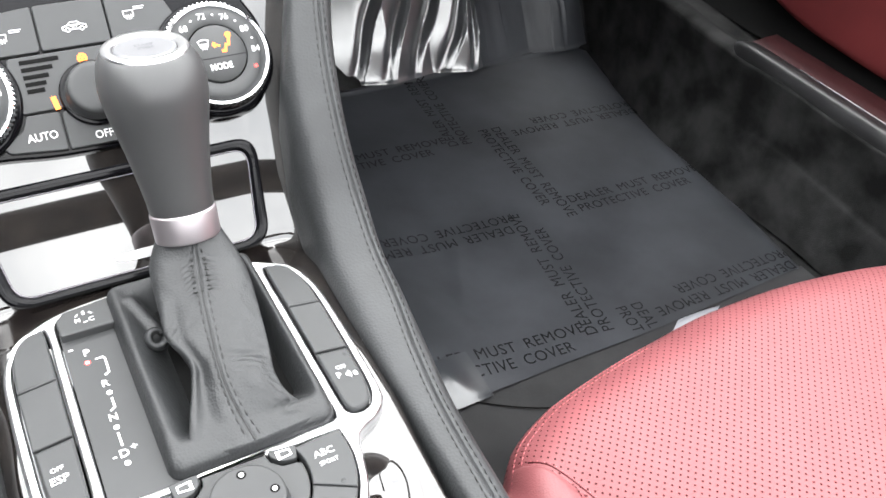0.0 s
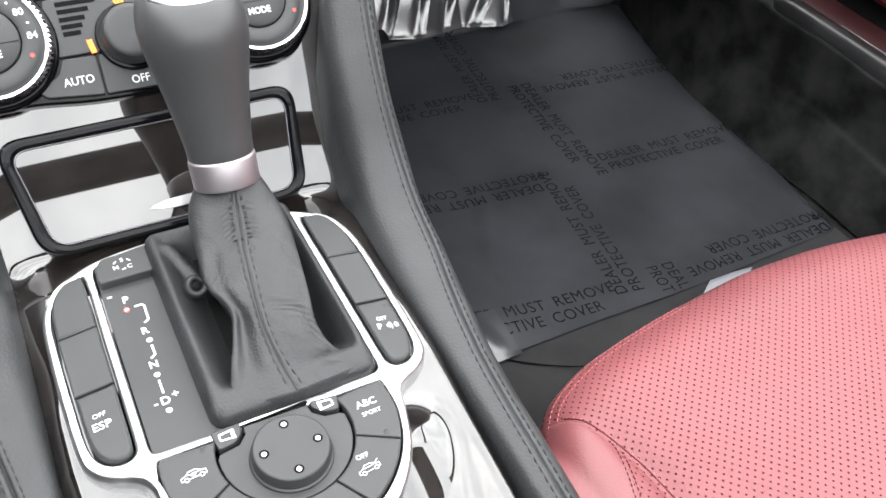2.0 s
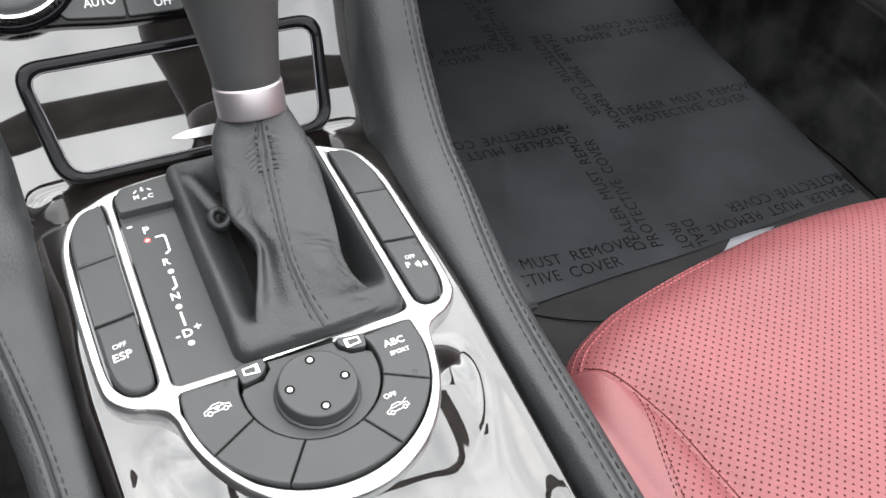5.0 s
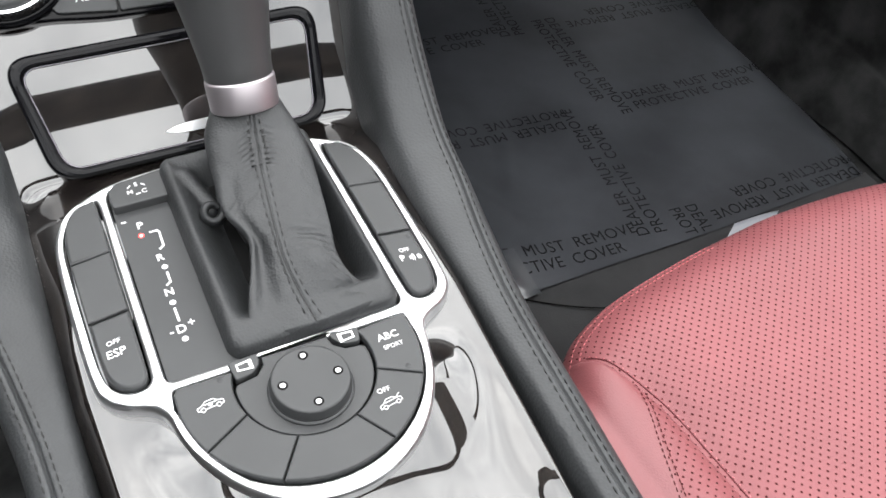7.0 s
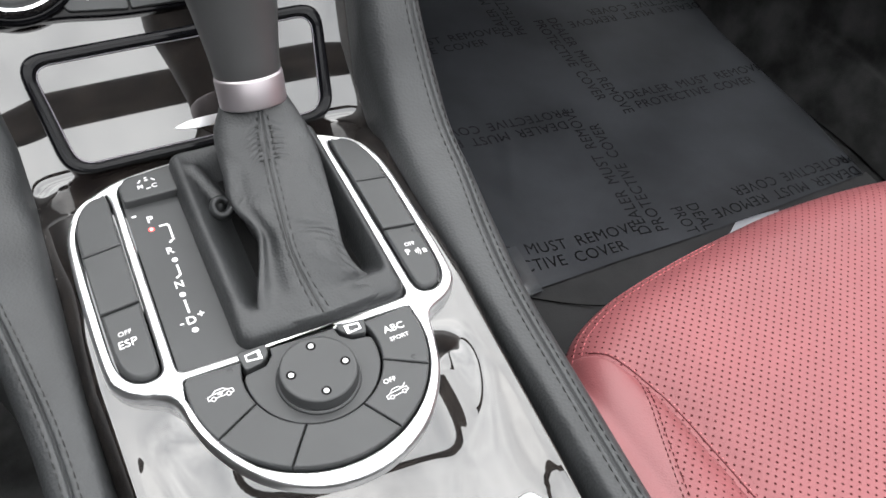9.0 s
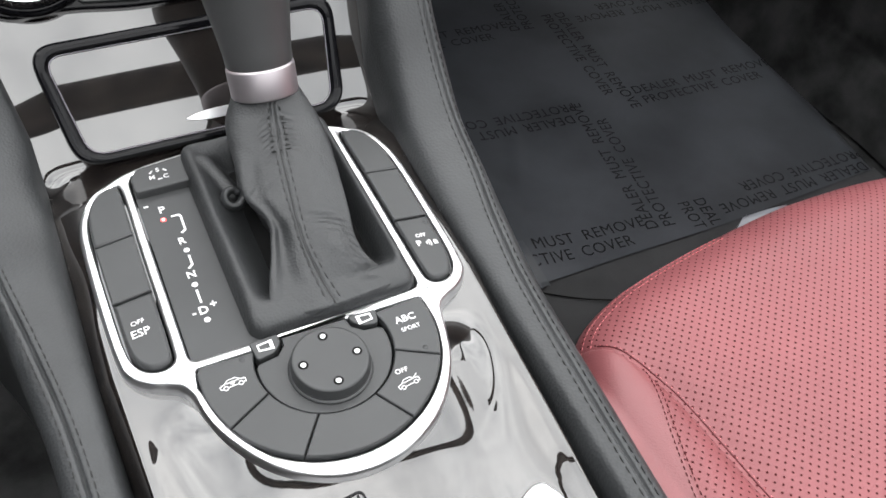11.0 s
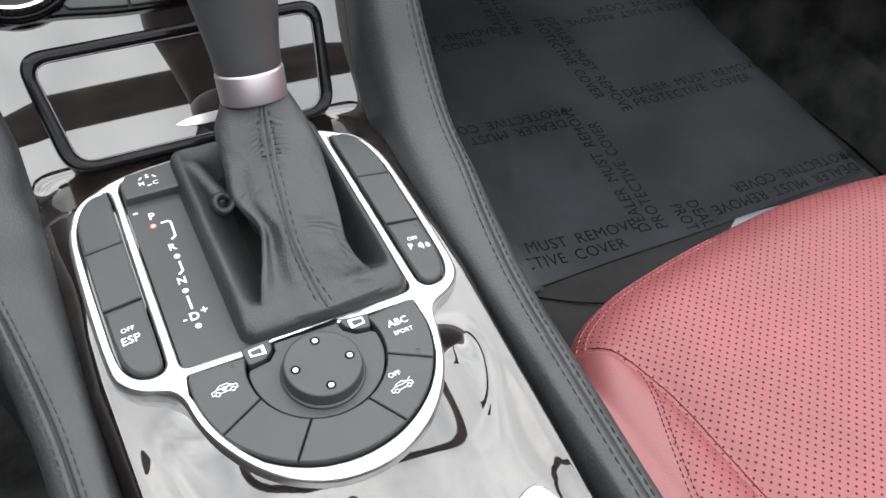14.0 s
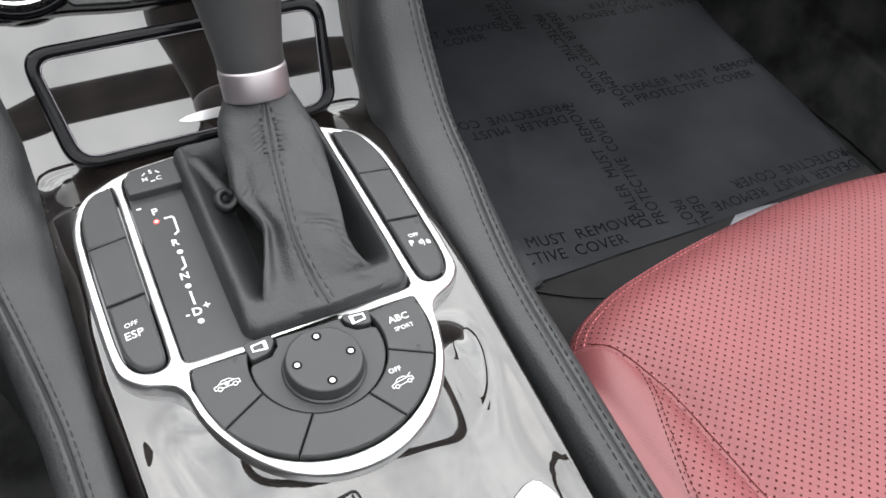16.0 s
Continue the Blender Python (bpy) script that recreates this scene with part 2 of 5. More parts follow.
def stitches(path, length, gap, r, jitter=0.0):
    """Short thread lengths along a path, in one mesh."""
    path = [Vector(p) for p in path]
    dist = [0.0]
    for a, b in zip(path, path[1:]):
        dist.append(dist[-1] + (b - a).length)

    def at(s):
        i = max(0, min(len(path) - 2, int(np.searchsorted(dist, s)) - 1))
        return path[i].lerp(path[i + 1], (s - dist[i]) / max(1e-9, dist[i + 1] - dist[i]))

    out, s = bmesh.new(), 0.0
    while s + length < dist[-1]:
        a, b = at(s), at(s + length)
        d = (b - a).normalized()
        u = d.cross(Vector((0.1, 0.1, 1))).normalized()
        w = u.cross(d)
        ring = []
        for q, k in ((a, 0.3), (a.lerp(b, 0.3), 1.0), (a.lerp(b, 0.7), 1.0), (b, 0.3)):
            ring.append([out.verts.new(q + (u * math.cos(c) + w * math.sin(c)) * r * k) for c in (0.785, 2.356, 3.927, 5.498)])
        for r0, r1 in zip(ring, ring[1:]):
            for c in range(4):
                out.faces.new((r0[c], r0[(c + 1) % 4], r1[(c + 1) % 4], r1[c]))
        s += length + gap * (1 + jitter * random.uniform(-1, 1))
    return out


def lathe(profile, n=48):
    """A turned body from (radius, height) pairs."""
    return grid([[(r * math.cos(6.28319 * k / n), r * math.sin(6.28319 * k / n), z) for k in range(n)] for r, z in profile], True)


def softstep(a, b, t):
    t = min(1, max(0, (t - a) / (b - a)))
    return t * t * (3 - 2 * t)


def interp(x, xs, ys):
    return float(np.interp(x, xs, ys))


def box(bm, lo, hi):
    q = bmesh.ops.create_cube(bm, size=1.0)["verts"]
    for v in q:
        v.co = Vector([(a + b) / 2 + c * (b - a) for a, b, c in zip(lo, hi, v.co)])
    return q


# ---- centre console: lacquered wood trim from the rear up the dash stack ----
STACK_A, STACK_B = -0.1656, 1.018           # stack slope: z = A + B y
STACK_TILT = math.degrees(math.atan(STACK_B))
STACK = pose(0, 0.1726, 0.0101, STACK_TILT, 0, 0)     # local x right, y up the slope, z out of it


def trim_edge(y):
    return interp(y, (-0.2, -0.08, -0.02, 0.03, 0.13, 0.165, 0.193, 0.221, 0.245, 0.31), (0.078, 0.079, 0.081, 0.083, 0.083, 0.083, 0.089, 0.103, 0.117, 0.155))


def trim_edge_z(y):
    base = interp(y, (-0.2, -0.08, -0.025, 0.03, 0.09, 0.125, 0.16), (-0.046, -0.036, -0.029, -0.017, -0.015, -0.012, -0.022))
    k = 0.0022
    return base + k * float(np.logaddexp(0, (STACK_A + STACK_B * y - base) / k))


def trim_mid_z(y):
    base = sum(interp(y + d, (-0.22, -0.10, -0.05, 0.0), (-0.034, -0.012, -0.0065, -0.006)) for d in (-0.03, -0.024, -0.018, -0.012, -0.006, 0, 0.006, 0.012, 0.018, 0.024, 0.03)) / 11 - 0.24 * max(0.0, y - 0.126)
    k = 0.0015
    return base + k * float(np.logaddexp(0, (STACK_A - 0.001 + STACK_B * y - base) / k))


PANEL_X = (0, 13.3, 26.5, 36.5, 44.2, 48.2, 50.4, 53.0, 57.5, 64.1, 69.4, 72.9)      # the panel's rear outline, in millimetres
PANEL_Y = (-46.7, -44.6, -37.8, -28.2, -15.5, -3.3, 5.5, 11.1, 14.4, 17.9, 23.2, 33.2)


REFLECT_AT = (-200, -165, -143, -123, -98, -82, -66, -55, -49, -38, -23, -10, 4, 12, 25)      # degrees round the panel's rear
REFLECT_R = (40, 44, 54, 49, 46, 46.4, 53, 65, 70.5, 73, 74, 73, 65, 50, 40)                     # how far out the reflected dark line runs, in millimetres


def trim_fall(x, y):
    """How steeply the lacquered trim falls towards the rear: its lip is shaped so the header rail's reflection rings
    the panel.
    """
    # slope that mirrors the header rail towards the camera
    fall = math.tan((math.atan((y + 0.1755) / 0.287) - math.atan((0.0475 - y) / 0.61)) / 2)
    X, Y = 1000 * x, 1000 * y
    a, r = math.degrees(math.atan2(Y, X)), math.hypot(X, Y)
    a = a - 360 if a > 25 else a
    reach = sum(interp(a + d, REFLECT_AT, REFLECT_R) for d in (-6, -4, -2, 0, 2, 4, 6)) / 7
    groove = sum(interp(a + d, (-54, -35, -21, -9.5, 3.2), (62, 64, 66, 67, 64)) for d in (-6, -3, 0, 3, 6)) / 5
    lip = reach - r - (reach - groove) * math.exp(-((r - groove) / 1.0) ** 2) * softstep(6, 0, a) * softstep(-62, -54, a)
    lip += max(0.0, r - reach) * math.exp(-((X - 38 + 11 * min(1, max(0, (-48 - Y) / 17))) / 3.5) ** 2) * softstep(-44, -50, Y)
    lip += 0.8 * noise.noise(Vector((X * 0.09, Y * 0.09, 2.2)))
    return fall + 0.06 * math.tanh(lip / 11)


FALL_Y = [-0.2 + 0.001 * i for i in range(266)]
FALL_X = [-0.09 + 0.001 * j for j in range(181)]
FALL_Z = np.cumsum(np.array([[0.001 * trim_fall(x, y) for x in FALL_X] for y in FALL_Y]), axis=0)
FALL_Z += -0.0052 - FALL_Z[153][None, :] - 0.0051 * (np.array(FALL_X)[None, :] / 0.05) ** 2


def trim_lip_z(x, y):
    fj, fi = (x + 0.09) / 0.001, min(264.9, max(0, (y + 0.2) / 0.001))
    j, i = min(179, max(0, int(fj))), int(fi)
    u, v = fj - j, fi - i
    return float((FALL_Z[i, j] * (1 - u) + FALL_Z[i, j + 1] * u) * (1 - v) + (FALL_Z[i + 1, j] * (1 - u) + FALL_Z[i + 1, j + 1] * u) * v)


console = thing("center_console", "dark lacquered wood centre console between the seats", "console", (0, 0, -0.3))
rows = []
for i in range(430):
    y = -0.12 + 0.18 * i / 270 if i <= 270 else 0.06 + 0.25 * (i - 270) / 159
    w, ze, zm = trim_edge(y), trim_edge_z(y), trim_mid_z(y)
    row = []
    for j in range(221):
        u = -1 + 2 * j / 220
        s = 0.80 + 0.11 * softstep(0.11, 0.05, y)
        f = 0.14 * softstep(0.3, 0.85, abs(u)) + 0.86 * max(0.0, (abs(u) - s) / (1 - s)) ** 1.7
        z = zm * (1 - f) + ze * f
        k = (1 - softstep(0.62, 0.88, abs(u))) * softstep(0.010, -0.018, y)
        if k:
            inside = 1000 * y - interp(abs(u * w) * 1000, PANEL_X, PANEL_Y)
            lip = trim_lip_z(u * w, y) - 0.02 * softstep(1.5, 6, inside)
            cap = -0.0020 - 0.13 * max(0.0, abs(u * w) - 0.0495)
            z += (min(lip, cap) - z) * k
        row.append((u * w, y, z))
    rows.append(row)
trim = part("wood_trim", grid(rows), WOOD, console, "glossy dark burl wood trim")

# leather pads along both sides
# along each pad: y, the twin seam's x, the outer edge's x, the seam's height; the passenger's pad stands higher by the stack
PADS = {
    1: ((-0.20, -0.096, -0.04, 0.014, 0.049, 0.084, 0.112, 0.1365, 0.158, 0.186, 0.209, 0.247, 0.287, 0.33),
        (0.087, 0.0895, 0.0925, 0.0958, 0.1005, 0.1065, 0.1086, 0.1096, 0.1094, 0.1132, 0.1192, 0.1312, 0.1482, 0.167),
        (0.096, 0.0985, 0.1020, 0.1050, 0.1095, 0.1135, 0.1146, 0.1161, 0.1154, 0.1197, 0.1262, 0.1392, 0.1562, 0.175),
        (-0.014, -0.011, -0.011, -0.010, -0.008, -0.004, 0.0035, 0.0205, 0.046, 0.075, 0.099, 0.137, 0.178, 0.22)),
    -1: ((-0.20, -0.096, -0.04, 0.014, 0.049, 0.084, 0.121, 0.154, 0.180, 0.209, 0.232, 0.27, 0.31),
         (0.087, 0.0895, 0.0925, 0.0958, 0.1005, 0.1065, 0.1130, 0.1185, 0.1205, 0.1250, 0.1310, 0.143, 0.16),
         (0.096, 0.0985, 0.1020, 0.1050, 0.1095, 0.1135, 0.1190, 0.1250, 0.1265, 0.1315, 0.1380, 0.151, 0.168),
         (-0.014, -0.011, -0.011, -0.010, -0.008, -0.004, -0.0025, 0.0085, 0.031, 0.059, 0.083, 0.121, 0.162)),
}


def catmull(x, xs, ys):
    i = max(0, min(len(xs) - 2, int(np.searchsorted(xs, x)) - 1))
    t = (x - xs[i]) / (xs[i + 1] - xs[i])
    a, b = max(i - 1, 0), min(i + 2, len(xs) - 1)
    m0 = (ys[i + 1] - ys[a]) / (xs[i + 1] - xs[a]) * (xs[i + 1] - xs[i])
    m1 = (ys[b] - ys[i]) / (xs[b] - xs[i]) * (xs[i + 1] - xs[i])
    return (2 * t ** 3 - 3 * t * t + 1) * ys[i] + (t ** 3 - 2 * t * t + t) * m0 + (3 * t * t - 2 * t ** 3) * ys[i + 1] + (t ** 3 - t * t) * m1


def pad_section(y, side):
    xi, zi = trim_edge(y), trim_edge_z(y)
    xs, xo, zs = [catmull(y, PADS[side][0], line) for line in PADS[side][1:]]
    pts = [(xi + 0.0015, zi - 0.012), (xi - 0.0004, zi - 0.003), (xi - 0.0006, zi + 0.0004)]
    w, h = xs - 0.0032 - xi, zs + 0.0001 - zi
    turn = [radians(79) * (1 - 0.95 * softstep(0.18, 0.82, k / 16)) for k in range(17)]
    dx, dz = np.cumsum(np.cos(turn)), np.cumsum(np.sin(turn))
    for k in range(1, 17):
        pts.append((xi - 0.0006 + (w + 0.0006) * (dx[k] - dx[0]) / (dx[16] - dx[0]), zi + 0.0004 + (h - 0.0004) * (dz[k] - dz[0]) / (dz[16] - dz[0])))
    pts += [(xs - 0.0025, zs + 0.0002), (xs - 0.0012, zs + 0.0003), (xs - 0.0005, zs - 0.0004), (xs, zs - 0.0020), (xs + 0.0005, zs - 0.0004), (xs + 0.0012, zs + 0.0002)]
    for k in range(1, 8):
        a = math.pi / 2 * k / 7
        pts.append((xs + 0.0012 + (xo - xs - 0.0012) * math.sin(a), zs - 0.010 * (1 - math.cos(a))))
    pts += [(xo + 0.001, zs - 0.03), (xo + 0.004, zs - 0.10), (xo + 0.012, min(zs - 0.15, -0.32))]
    return [(side * x, y, z) for x, z in pts]


def side_pad(side):
    n = 130
    rows = [pad_section(-0.20 + 0.51 * i / (n - 1), side) for i in range(n)]
    pad = part("side_pad", grid(rows), LEATHER, console, "padded black leather console side")
    for off in (-0.0029, 0.0027):
        line = []
        for i in range(300):
            y = -0.195 + 0.50 * i / 299
            xs, zs = catmull(y, PADS[side][0], PADS[side][1]), catmull(y, PADS[side][0], PADS[side][3])
            line.append((side * (xs + off), y, zs + (0.00035 if off < 0 else 0.0002)))
        part("stitching", stitches(line, 0.0034, 0.0012, 0.00036, 0.2), THREAD, pad, "black double stitching")
    return pad


side_pad(1)
side_pad(-1)

# ---- control panel on the console ----
panel = thing("control_panel", "satin silver framed control panel with black buttons", "control panel", (0, 0.03, -0.006))
P0 = Matrix.Identity(4)


def crown(x, y):
    """The outer button columns fall away to the sides."""
    return -0.13 * max(0.0, abs(x) - 0.0495) - 0.02 * max(0.0, -y - 0.01)


half = [(0, -42.3), (12, -40.4), (24, -34.2), (33, -25.5), (40, -14), (43.6, -3), (45.6, 5), (48, 10), (52, 13), (58, 16.2), (62.8, 21), (65.2, 28), (66.2, 50), (66.2, 82), (65, 97), (61.3, 106.3), (55, 112.6), (45, 117.2), (30, 120.7)]
outline = smooth_loop(half + [(0, 122.6)] + [(-x - 0.6, y) for x, y in reversed(half[1:])], 6)
col = [(46.8, 110.0), (50, 112.2), (54, 111.8), (58.3, 108.6), (61.6, 102.5), (63.0, 94), (63.3, 80), (62.9, 50), (62.3, 33), (60.4, 25), (56.6, 20.6), (51.5, 19.4), (48.3, 21.2), (47.4, 27), (47.2, 50), (47.0, 82)]
col_r = smooth_loop(col, 5)
col_l = [(-x - 0.4, y) for x, y in reversed(col_r)]
gate_hole = rounded([(-43.9, 17.8), (-20, 17.6), (43.2, 19.2), (43.2, 113), (30, 118.6), (0, 121.0), (-20, 119.8), (-40.6, 117.0), (-43.4, 112)], 3.5)
d_arc = arc(-1.2, 6.2, 42.9, -1, -179, 60)
d_hole = d_arc + rounded([d_arc[-1], (-42.8, 14.2), (-24.5, 14.3), (-12.6, 14.6), (-12.6, 16.2), (11.5, 16.2), (11.5, 15.0), (24, 14.6), (41.2, 14.4), d_arc[0]], 1.0, 3)[4:-4]
plate("frame", [outline, col_r, col_l, gate_hole, d_hole], 0.0075, 0.0014, SILVER, panel, P0, "satin silver frame", crown)
rows = []
for off, z in ((-2.4, -0.0003), (-1.9, 0.00012), (-1.1, 0.00014), (-0.5, 0.0), (0.0, -0.0004), (0.4, -0.0010), (0.65, -0.0018), (0.8, -0.0030), (0.85, -0.0050), (0.85, -0.0130)):
    row = []
    for i, p in enumerate(outline):
        a, b = Vector(outline[i - 2]), Vector(outline[(i + 2) % len(outline)])
        d = (b - a).normalized()
        x, y = (p[0] + d.y * off) * U, (p[1] - d.x * off) * U
        row.append((x, y, z + crown(x, y)))
    rows.append(row)
part("frame_edge", grid(rows, True), SILVER, panel, "rounded satin outer edge of the frame")
plate("base_plate", [[(x * 0.97, 40 + (y - 40) * 0.975) for x, y in outline]], 0.002, 0.0002, DARK, panel, pose(0, 0, -0.0052), "black backing", crown)
gate = plate("gate_plate", [rounded([(-43.4, 18.5), (-18, 18.3), (-18, 118), (-40, 117), (-42.8, 112)], 2.5)], 0.002, 0.0003, GATE, panel, pose(0, 0, -0.0022), "satin black shift gate plate")


def clip_y(loop, lo, hi):
    """The part of a convex loop between two heights (sloping cuts)."""
    def cut(pts, f):
        out = []
        for a, b in zip(pts, pts[1:] + pts[:1]):
            fa, fb = f(a), f(b)
            if fa >= 0:
                out.append(a)
            if fa * fb < 0:
                t = fa / (fa - fb)
                out.append((a[0] + (b[0] - a[0]) * t, a[1] + (b[1] - a[1]) * t))
        return out
    return cut(cut(loop, lo), hi)


def inset(loop, d):
    cx, cy = sum(p[0] for p in loop) / len(loop), sum(p[1] for p in loop) / len(loop)
    w, h = max(p[0] for p in loop) - min(p[0] for p in loop), max(p[1] for p in loop) - min(p[1] for p in loop)
    return [(cx + (x - cx) * (1 - 2 * d / w), cy + (y - cy) * (1 - 2 * d / h)) for x, y in loop]


def button_bend(x, y):
    return crown(x, y) * 1.15


buttons = []
for side, loop in ((-1, col_l), (1, col_r)):
    face = inset(loop, 0.8)
    for k, (a, b) in enumerate(((17, 53.0), (53.0, 82.6), (82.6, 120))):
        g = 0.3
        piece = clip_y(face, lambda p: p[1] - (a + g), lambda p: (b - g) - p[1])
        ob = plate("button", [piece], 0.006, (0.0015, 0.0007, 0.0011)[k], PLASTIC, panel, pose(0, 0, 0.0016), "black plastic push button", button_bend)
        buttons.append(ob)
esp, park = buttons[0], buttons[3]
esp_m, park_m = pose(0, 0, 0.0017 - 0.0016, 0, -7.5, 0), pose(0, 0, 0.0017 - 0.0016, 0, 7.5, 0)


def print_on(parent, text, size, x, y, tilt=0, z=0.0018, turn=0, name="lettering", material=None, bold=0.0001):
    m = pose(x * U, y * U, z, 0, tilt, turn)
    return lettering(text, size * U, material or PRINT, parent, m, 0, 0, 0, 0, name=name, bold=bold)


print_on(esp, "OFF", 2.8, -56.2, 41.2, -8.0, 0.0017 + crown(0.0614, 0) * 1.15, bold=0.0)
print_on(esp, "ESP", 4.7, -56.2, 36.4, -8.0, 0.0017 + crown(0.0614, 0) * 1.15, bold=0.00003)
print_on(park, "OFF", 2.6, 54.6, 42.2, 8.0, 0.0017 + crown(0.0601, 0) * 1.15, bold=0.00002)
print_on(park, "P", 4.0, 52.0, 38.0, 8.0, 0.0018 + crown(0.0570, 0) * 1.15)


def strokes(parent, lines, width, m, material=None, name="symbol"):
    """Printed line work: short flat bars along polylines in drawing units."""
    bm, k = bmesh.new(), 0
    for pts in lines:
        for a, b in zip(pts, pts[1:]):
            k += 1
            z = 0.000008 * (k % 5)
            a, b = Vector(a) * U, Vector(b) * U
            d = (b - a).normalized()
            n = Vector((-d.y, d.x)) * width * U / 2
            e = d * width * U * 0.35
            quad = (a - e + n, a - e - n, b + e - n, b + e + n)
            top = [bm.verts.new((q.x, q.y, z + 0.00005)) for q in quad]
            low = [bm.verts.new((q.x, q.y, z - 0.0001)) for q in quad]
            bm.faces.new(top)
            for i in range(4):
                bm.faces.new((top[i - 1], low[i - 1], low[i], top[i]))
    return part(name, bm, material or PRINT, parent, smooth=False, m=m)


# sensor arcs beside the P
pz = pose(54.2 * U, 37.6 * U, 0.00195 + crown(0.0600, 0) * 1.15, 0, 8.0, 0)
strokes(park, [arc(0, 0, r, -35, 35, 6) for r in (1.1, 2.0, 2.9)], 0.34, pz)
strokes(park, [[(4.3, -1.0), (5.4, -1.0), (5.4, 0.3), (4.8, 0.8), (4.3, 0.5), (4.3, -1.0)], [(4.5, -0.3), (5.2, -0.3)]], 0.5, pz)

# five sector buttons round the mirror control
INC, OUC = (-0.5, 3.6), (-1.1, 6.2)
RI, RO = 24.4, 42.3


def on_arc(c, r, x):
    """The lower point of a circle at drawing x."""
    return (x, c[1] - math.sqrt(max(0.0, r * r - (x - c[0]) ** 2)))


def ang(c, p):
    a = math.degrees(math.atan2(p[1] - c[1], p[0] - c[0]))
    return a - 360 if a > 90 else a


cuts_in = [(-24.5, 13.9), (-22.5, -4.4), (-10.9, -18.6), (9.2, -18.6), (21.0, -4.2), (23.6, 13.9)]
cuts_out = [(-42.4, 13.6), (-37.2, -12.2), (-20.0, -30.6), (17.0, -31.0), (35.6, -12.2), (41.4, 13.9)]
sectors = []
for k in range(5):
    ia, ib = ang(INC, cuts_in[k]), ang(INC, cuts_in[k + 1])
    oa, ob_ = ang(OUC, cuts_out[k]), ang(OUC, cuts_out[k + 1])
    gi, go = 0.42, 0.26
    inner = arc(*INC, RI, ia + gi, ib - gi, 10)
    outer = arc(*OUC, RO, ob_ - go, oa + go, 10)
    loop = inner + outer
    if k == 0:
        loop = inner + outer[:-1] + [(-43.4, 11.0), (-41.8, 13.7)]
    if k == 4:
        loop = inner + [(40.2, 14.0), (41.6, 11.6)] + outer[1:]
    sectors.append(plate("button", [loop], 0.006, 0.0008, PLASTIC, panel, pose(0, 0, 0.0013), "black sector push button"))
print_on(sectors[4], "ABC", 4.1, 31.5, 6.2, 0, 0.0014, bold=0.00003)
print_on(sectors[4], "SPORT", 2.5, 31.8, 1.7, 0, 0.0014, bold=0.0)
print_on(sectors[3], "OFF", 2.7, 21.0, -14.0, 0, 0.0014, bold=0.0)
car = [[(-5.6, -1.4), (-5.6, 0.2), (-3.4, 0.8), (-1.6, 2.3), (1.8, 2.3), (3.6, 0.8), (5.6, 0.4), (5.6, -1.4), (4.6, -1.4)], [(-4.6, -1.4), (-5.6, -1.4)], [(-2.2, -1.4), (2.2, -1.4)], [(-2.6, 0.8), (3.0, 0.8)],
       arc(-3.4, -1.4, 1.0, 0, 360, 12), arc(3.4, -1.4, 1.0, 0, 360, 12)]
strokes(sectors[0], car + [[(-0.9, -0.2), (0.9, -0.2)], [(-0.9, 0.4), (0.9, 0.4)], [(0, -1.0), (0, 1.2)]], 0.36, pose(-33.2 * U, 3.4 * U, 0.0014, 0, 0, 4) @ Matrix.Diagonal((0.78, 0.78, 1, 1)))
strokes(sectors[3], car + [[(3.7, 1.3), (4.6, 1.8)], [(5.0, 2.0), (5.9, 2.5)]], 0.34, pose(21.4 * U, -19.2 * U, 0.0014, 0, 0, 8) @ Matrix.Diagonal((0.72, 0.72, 1, 1)))
for s_ob, at in ((sectors[0], (-27.6, 11.2)), (sectors[3], (33.0, -8.2)), (park, (59.4, 48.8))):
    bm = lathe([(0.0001, 0.00012), (0.0011, 0.0001), (0.0013, -0.0001)], 16)
    zz = 0.0013 if s_ob is not park else 0.0017 + crown(at[0] * U, 0) * 1.15
    part("indicator_lens", bm, GATE, s_ob, "tiny unlit indicator", m=pose(at[0] * U, at[1] * U, zz))

inner_plate = plate("mirror_control_plate", [[(-12.0, 15.9), (-12.4, 12.6), (-15.6, 9.2), (-22.9, 8.2)] + arc(*INC, 23.7, 168, 372, 40)[1:-1] + [(21.5, 7.4), (16.2, 8.2), (12.6, 11.4), (11.8, 15.4)]], 0.004, 0.0006, PLASTIC, panel, pose(0, 0, -0.0002), "black round control plate")
for pts, icon in (([(-23.6, 17.2), (-12.9, 17.4), (-13.4, 12.9), (-16.4, 10.0), (-22.8, 9.2)], (-18.6, 13.6)), ([(12.6, 15.6), (12.9, 12.4), (16.2, 9.2), (21.9, 8.3), (23.4, 14.4)], (18.0, 11.9))):
    k = plate("button", [rounded(pts, 1.4, 3)], 0.006, 0.0006, PLASTIC, panel, pose(0, 0, 0.0011), "small black mirror button")
    x, y = icon
    s = 1 if x > 0 else -1
    quad = [(x - 2.6 * s, y - 1.6), (x - 2.6 * s, y + 1.8), (x + 2.4 * s, y + 1.3), (x + 2.4 * s, y - 1.1), (x - 2.6 * s, y - 1.6)]
    strokes(k, [quad, [(x - 1.9 * s, y - 1.4), (x - 1.9 * s, y + 1.5)]], 0.6, pose(0, 0, 0.0012))

